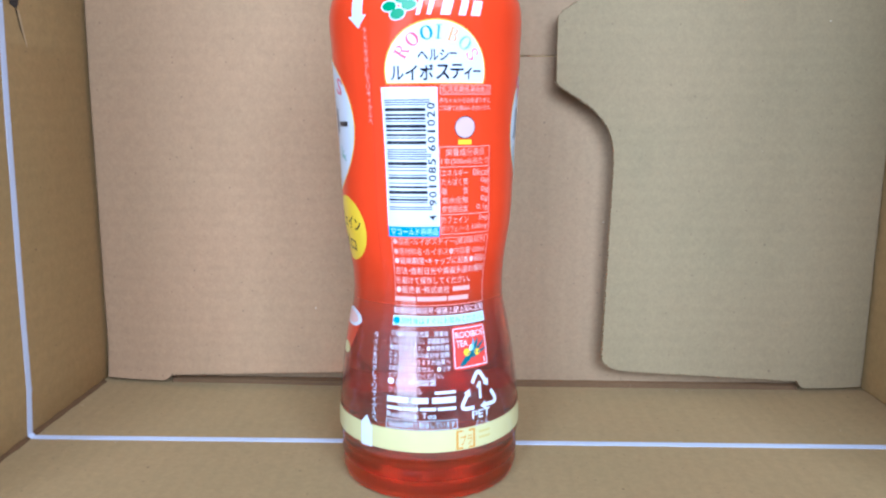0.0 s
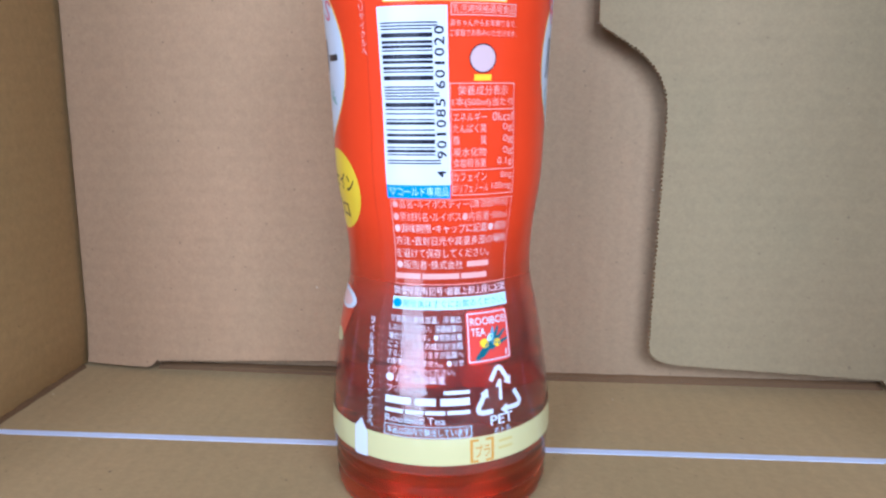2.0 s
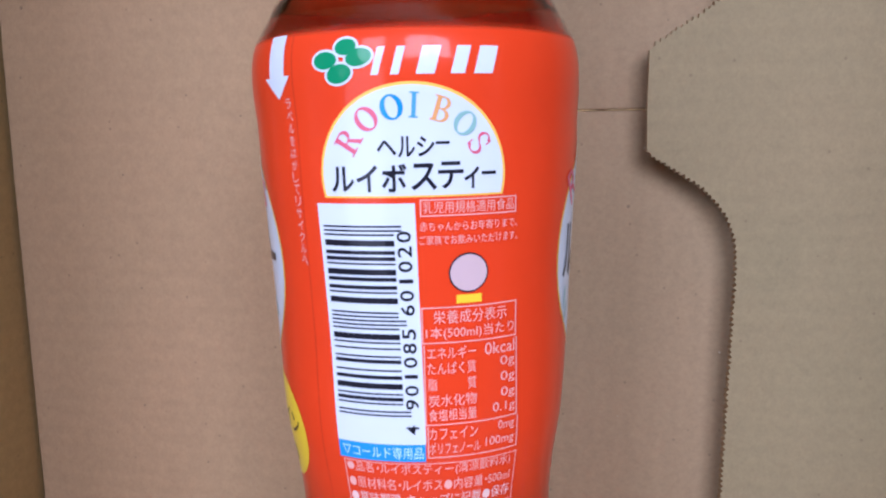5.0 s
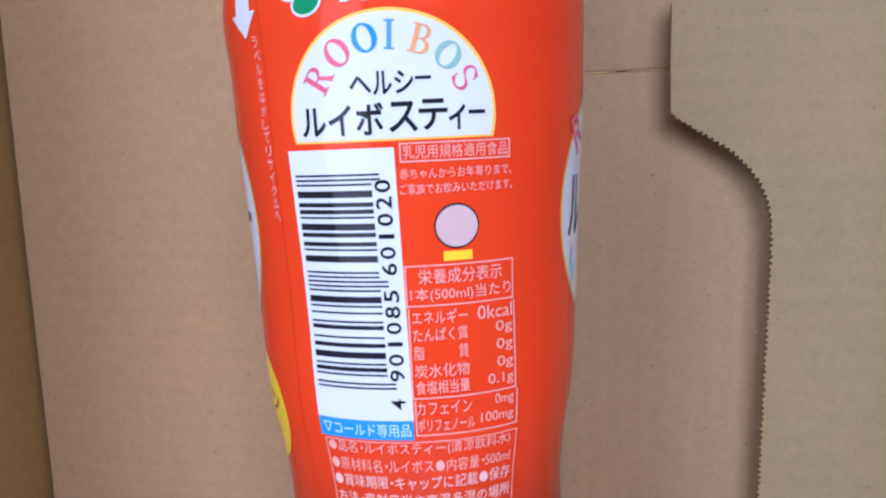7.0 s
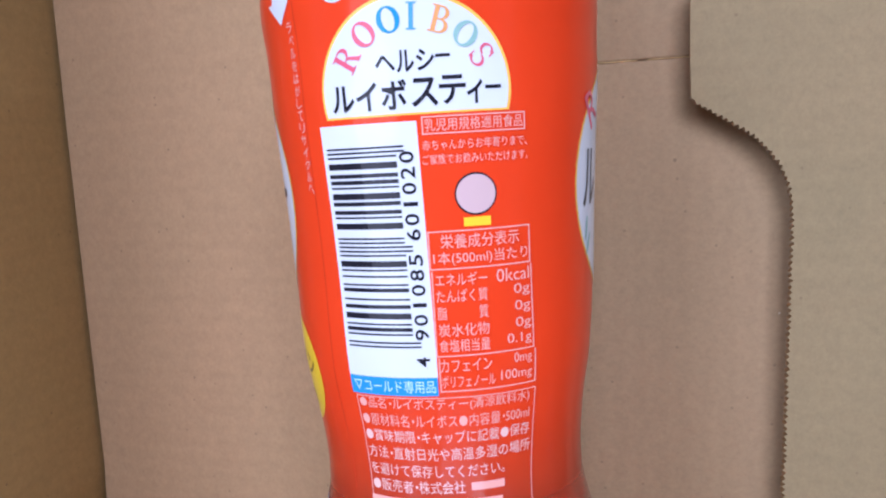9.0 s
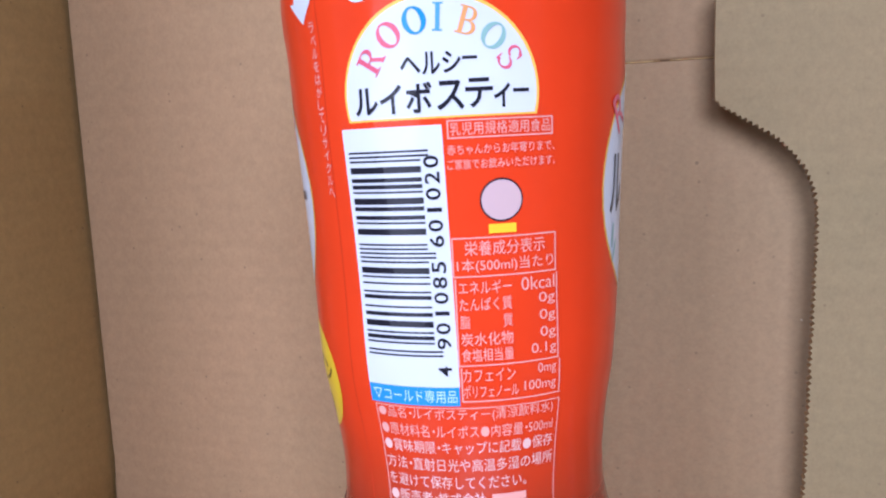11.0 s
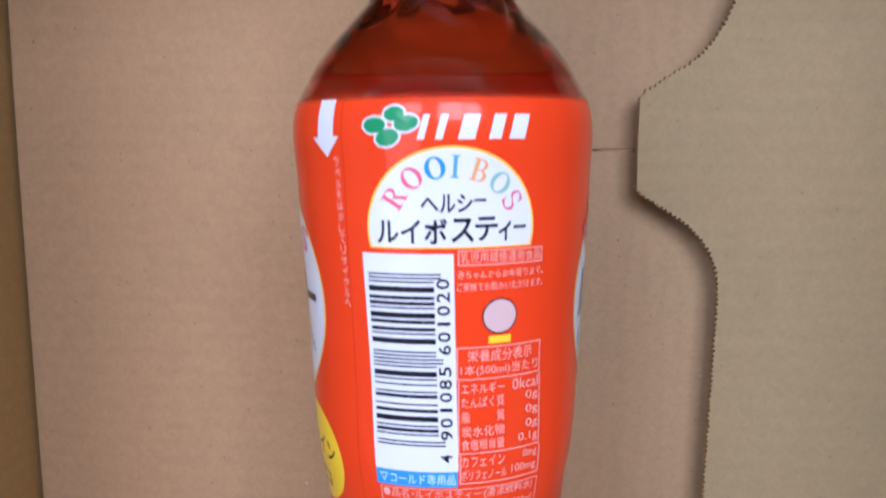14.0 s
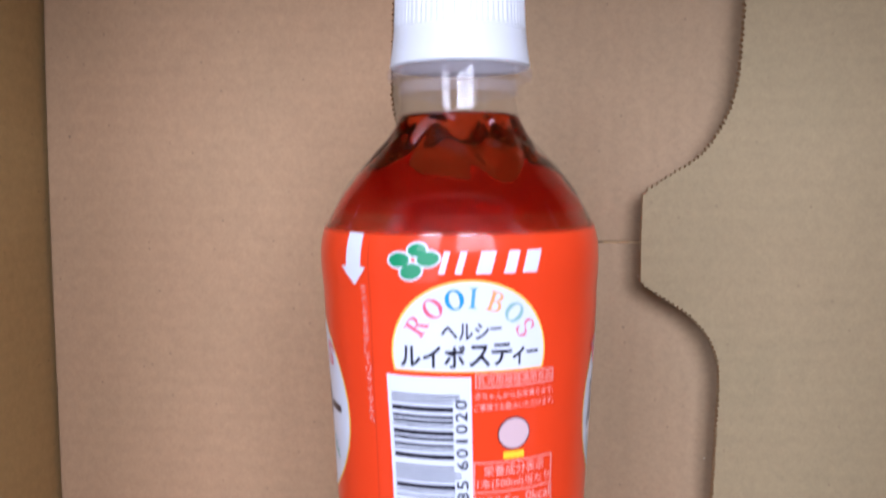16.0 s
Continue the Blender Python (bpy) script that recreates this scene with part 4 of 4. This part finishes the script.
while i < 95:
    if bits[i] == "1":
        j = i
        while j < 95 and bits[j] == "1":
            j += 1
        right = 4.6 if i < 3 or i > 91 or 44 < i < 50 else 2.1
        za, zb = z_lo + unit * i + 0.02, z_lo + unit * j - 0.02
        bm = bmesh.new()
        g = [[bm.verts.new(on_bottle(-21.8 + lag(z) + (right + 21.8) * q / 8, z * 0.001, LAYER * 2.5)) for q in range(9)] for z in (za, zb)]
        for q in range(8):
            bm.faces.new((g[0][q], g[0][q + 1], g[1][q + 1], g[1][q]))
        part("barcode_bar", bm, INK_BLACK, sleeve)
        i = j
    else:
        i += 1
writing("barcode_digit", "4", 4.0, 8.4, 95.3, 97.0, INK_BLACK, 3, flip=True, bold=0.01)
for k in range(6):
    for d, z in ((CODE[1 + k], 100.9 + 2.55 * k), (CODE[7 + k], 117.9 + 2.55 * k)):
        h = 0.34 if d == "1" else 0.95
        writing("barcode_digit", d, 2.9 + lag(z), 7.5 + lag(z), z - h, z + h, INK_BLACK, 3, flip=True, bold=0.012)
panel("storage_band", -22.0, 10.5, 89.9, 93.3, INK_BLUE, 1, "bright blue band with pale writing")
writing("storage_text", "▽コールド専用品", -20.4, 9.6, 90.5, 92.8, INK_CYAN, 2)

# notes beside the barcode
outline("note_frame", 10.7, 42.8, 134.0, 136.9, INK_PALE)
writing("note_text", "乳児用規格適用食品", 11.6, 41.9, 134.5, 136.5, INK_PALE)
writing("note_text", "赤ちゃんからお年寄りまで、", 10.5, 43.4, 131.5, 133.1, INK_PALE)
writing("note_text", "ご家族でお飲みいただけます。", 10.3, 43.6, 129.2, 130.8, INK_PALE)

# plain shapes in the colours of the small picture below the notes
oval("picture_rim", 26.2, 124.1, 6.7, 3.5, INK_BLACK, 1)
oval("picture_disc", 26.2, 124.1, 6.2, 3.2, INK_SKIN, 2, label="plain pale pink printed disc")
panel("picture_bar", 22.0, 30.6, 118.8, 120.3, INK_YELLOW, 2)

# table of contents per bottle
outline("table_frame", 10.2, 44.0, 111.8, 118.3, INK_PALE)
outline("table_frame", 10.6, 44.4, 96.9, 111.8, INK_PALE, sides="blr")
outline("table_frame", 11.2, 45.0, 90.6, 96.9, INK_PALE, sides="blr")
writing("table_text", "栄養成分表示", 14.2, 40.0, 115.3, 117.7, INK_PALE)
writing("table_text", "1本(500ml)当たり", 11.6, 43.0, 112.4, 114.8, INK_PALE)
for body, val, z, a, b in (("エネルギー", "0kcal", 110.1, 28.6, 31.8), ("たんぱく質", "0g", 107.3, 28.6, 37.6), ("脂　　　質", "0g", 104.4, 28.6, 37.7), ("炭水化物", "0g", 101.5, 28.6, 37.8), ("食塩相当量", "0.1g", 98.8, 28.6, 34.6),
                           ("カフェイン", "0mg", 95.3, 29.0, 36.8), ("ポリフェノール", "100mg", 92.5, 30.0, 32.0)):
    writing("table_text", body, 11.8, a, z - 1.1, z + 1.1, INK_PALE)
    writing("table_value", val, b, 43.4, z - 1.05, z + 1.15, INK_PALE)

# product notes
outline("note_frame", -20.6, 45.3, 66.9, 89.6, INK_PALE, w=0.18)
for body, z, b in (("●品名・ルイボスティー(清涼飲料水)", 88.2, 42.8), ("●原材料名・ルイボス●内容量・500ml", 85.1, 43.2), ("●賞味期限・キャップに記載●保存", 82.0, 43.6),
                   ("方法・直射日光や高温多湿の場所", 78.7, 44.0), ("を避けて保存してください。", 75.4, 33.5), ("●販売者・株式会社", 72.3, 18.0)):
    writing("note_text", body, -19.6, b, z - 1.2, z + 1.2, INK_PALE if z > 83 else INK_BLUSH)
# maker's name and address: plain bars
for z, spans in ((72.3, ((20.4, 33.4),)), (69.2, ((-20.8, -6.0), (-5.0, 16.0), (17.0, 32.4)))):
    for a, b in spans:
        panel("text_bar", a, b, z - 0.75, z + 0.75, INK_PALE, 2)
writing("note_text", "製造所固有記号・容器上部上段に記載", -21.8, 45.2, 64.2, 66.4, INK_WHITE)
panel("notice_strip", -22.2, 45.3, 60.4, 63.6, INK_CYAN, 1, "pale blue strip with a blue dot")
oval("notice_dot", -19.4, 62.0, 2.6, 1.2, INK_BLUE, 2)
writing("notice_text", "開栓後はすぐにお飲みください。", -16.0, 44.0, 61.0, 63.0, INK_BLUE, 1.6)
for i, (body, a, b) in enumerate((("▽容器のまま加温、冷凍は", -22.8, 16.0), ("しないでください。容器破損の", -23.0, 16.2), ("場合があります。●保存状態", -23.0, 16.2), ("により、お茶の成分が沈殿", -23.0, 16.4),
                                  ("することがありますが品質へ", -23.0, 16.4), ("の影響はありません。●リサ", -23.0, 16.6), ("イクルにご協力ください。", -23.0, 12.0))):
    z = 57.9 - 2.24 * i
    writing("note_text", body, a, b, z - 0.95, z + 0.95, INK_WHITE, bold=0.006)

# small red square with a sprig
def corner(z, z0, z1, rad):
    d = max(0.0, rad - min(z - z0, z1 - z))
    return (rad - math.sqrt(max(0.0, rad * rad - d * d))) / 0.53


region("tea_square", [(z, 18.4 + corner(z, 45.8, 59.8, 1.2), 43.8 - corner(z, 45.8, 59.8, 1.2)) for z in spread(45.8, 59.8, 0.4)], INK_SQUARE, 1, label="small red printed square with a green sprig")
writing("square_text", "1", 40.2, 41.0, 47.2, 48.8, INK_WHITE, 3)
outline("square_frame", 19.2, 43.0, 46.4, 59.2, INK_WHITE, w=0.3)
writing("square_text", "ROOIBOS", 20.8, 41.6, 56.0, 58.0, INK_WHITE, 3, bold=0.01)
writing("square_text", "TEA", 21.0, 29.0, 53.2, 55.3, INK_WHITE, 3, bold=0.01)
for th, z, a, b, turn, mat in ((29, 50.2, 8.5, 0.55, 42, INK_LEAF), (32, 51.5, 7.5, 0.5, 55, INK_LEAF), (34.5, 52.2, 6.5, 0.5, 70, INK_LEAF), (36, 52.0, 7.0, 0.5, 40, INK_LEAF), (36.5, 50.6, 6.5, 0.5, 20, INK_LEAF),
                               (33, 53.0, 4.5, 0.45, 85, INK_TEAL), (28, 51.2, 2.2, 1.3, 60, INK_YELLOW), (35.5, 50.9, 2.0, 1.1, 40, INK_YELLOW), (31.5, 52.6, 2.2, 0.8, 50, INK_CYAN), (27.2, 48.2, 4.5, 0.5, 35, INK_LEAF)):
    oval("sprig_leaf", th, z, a, b, mat, 3, turn=turn)

# consumer line, and numbers and addresses as plain bars
oval("bullet", -21.0, 42.4, 2.2, 1.1, INK_WHITE, 2)
writing("contact_text", "お客様相談室", -18.0, 7.2, 41.3, 43.5, INK_WHITE, bold=0.01)
writing("contact_text", "フリーコール", -22.4, -1.3, 38.5, 40.4, INK_WHITE)
panel("text_bar", 6.2, 19.0, 38.5, 39.5, INK_WHITE, 2)
for a, b in ((-23.0, -9.6), (-7.4, 2.4), (4.6, 18.9)):
    panel("text_bar", a, b, 35.5, 37.5, INK_WHITE, 2)
for a, b in ((-23.0, -13.4), (-12.4, -3.6), (-2.6, 6.8), (7.8, 18.9)):
    panel("text_bar", a, b, 33.1, 34.2, INK_WHITE, 2)
writing("contact_text", "Rooibos Tea", -22.8, 7.0, 30.5, 32.4, INK_WHITE)
outline("note_frame", -23.2, 19.4, 26.7, 29.9, INK_WHITE, w=0.2)
writing("contact_text", "本品は国内で製造しています", -21.8, 18.2, 27.3, 29.4, INK_WHITE, bold=0.008)


# recycling mark
def recycle(th, z, w, h):
    per = 180 / (math.pi * 32)
    corner = [Vector((0, h * 0.56)), Vector((w * 0.54, -h * 0.44)), Vector((-w * 0.54, -h * 0.44))]
    t = 1.35
    for i in range(3):
        a, b, c = corner[i - 1], corner[i], corner[(i + 1) % 3]
        d0, d1 = (b - a).normalized(), (c - b).normalized()
        # one bent band: in along one side, round the corner, out along the next, and an arrow head
        p0, p1 = b - d0 * 5.2, b - d0 * 2.6
        p2, p3 = b + d1 * 2.6, b + d1 * ((c - b).length * 0.36)
        mid = bez((p1.x, p1.y), ((p1 + b * 2).x / 3, (p1 + b * 2).y / 3), ((p2 + b * 2).x / 3, (p2 + b * 2).y / 3), (p2.x, p2.y), 6)
        line = [p0] + [Vector(q) for q in mid] + [p3]
        left, right = [], []
        for k, q in enumerate(line):
            dd = (line[min(k + 1, len(line) - 1)] - line[max(k - 1, 0)]).normalized()
            nn = Vector((dd.y, -dd.x))
            left.append(q + nn * t / 2)
            right.append(q - nn * t / 2)
        nn = Vector((d1.y, -d1.x))
        pts = left + [p3 + nn * t * 1.1, p3 + d1 * 2.2, p3 - nn * t * 1.1] + right[::-1]
        polygon("recycle_arrow", [(th + q.x * per, z + q.y) for q in pts], INK_WHITE, 2)


recycle(34.9, 38.3, 14.0, 12.6)
polygon("recycle_text", [(34.4, 35.4), (36.2, 35.4), (36.2, 41.0), (34.8, 41.0), (32.9, 39.7), (33.2, 38.8), (34.4, 39.4)], INK_WHITE, 2)
writing("recycle_text", "PET", 29.0, 41.8, 28.9, 31.6, INK_WHITE, bold=0.012)
writing("recycle_text", "ボトル", 30.8, 40.2, 26.4, 28.3, INK_WHITE)

# cream band round the foot of the sleeve
panel("foot_band", -180, 180, 19.0, 26.5, INK_CREAM, 1, "pale yellow band round the foot of the sleeve")
for sides, x0, x1 in (("tbl", 18.4, 22.6), ("tbr", 26.2, 30.4)):
    outline("stamp", x0, x1, 19.3, 25.9, INK_STAMP, w=0.7, layer=2, sides=sides)
writing("stamp_text", "プラ", 21.0, 28.4, 20.6, 24.2, INK_STAMP, 2, bold=0.01)
for z in (24.2, 22.2):
    panel("text_bar", 33.0, 41.0, z - 0.35, z + 0.35, INK_FAINT, 1.5)

# the two tall white ovals round the sides, with the ends of their writing
for centre in (-100.0, 121.0):
    oval("side_oval_rim", centre, 124.3, 54.6, 24.0, INK_RIM, 1, label="yellow edge of the tall white oval")
    oval("side_oval", centre, 124.3, 53.6, 23.5, INK_WHITE, 2, label="tall white printed oval")
writing("side_letter", "S", -66.0, -57.0, 134.5, 139.5, INK_PINK, 4, turn=-25, cuts=3)
panel("side_stroke", -65.5, -53.0, 124.3, 125.9, INK_BLACK, 4)
panel("side_stroke", -72.0, -68.5, 122.0, 130.0, INK_BLACK, 4)
for th, z, turn in ((-64, 115.5, 40), (-62, 114.6, 10), (-66, 116.6, 70), (-61, 113.8, -20)):
    oval("side_sprig", th, z, 3.4, 0.45, INK_GREY, 4, turn=turn)
writing("side_letter", "R", 75.0, 84.0, 134.0, 141.0, INK_PINK, 4, turn=35, cuts=3)
writing("side_letter", "ル", 72.5, 86.0, 119.5, 130.0, INK_BLACK, 4, cuts=6, bold=0.01)
for th, z, turn in ((76, 115.5, 80), (78, 112.6, 60)):
    oval("side_sprig", th, z, 4.4, 0.5, INK_GREY, 4, turn=turn)

# yellow spot and the printed glass of tea
oval("yellow_spot", -64.5, 90.6, 24.6, 11.0, INK_YELLOW, 1, label="yellow printed spot")
writing("spot_text", "カフェイン", -88.0, -45.0, 91.2, 95.8, INK_BROWN, 2, cuts=16, turn=-6, bold=0.015)
writing("spot_text", "ゼロ", -79.0, -54.5, 83.3, 88.0, INK_BROWN, 2, cuts=10, turn=-4, bold=0.015)
polygon("printed_glass", [(-84, 57.5), (-53, 57.5), (-60, 50.5), (-64, 48.0), (-72, 48.0), (-77, 50.5)], INK_TEA, 1, "red printed glass of tea")
oval("printed_rim", -68, 59.4, 17, 2.9, INK_WHITE, 2)
oval("printed_cup", -69, 59.2, 13, 1.9, INK_BLUSH, 3)
oval("printed_leaf", -70, 48.3, 7, 2.0, INK_CREAM, 2)
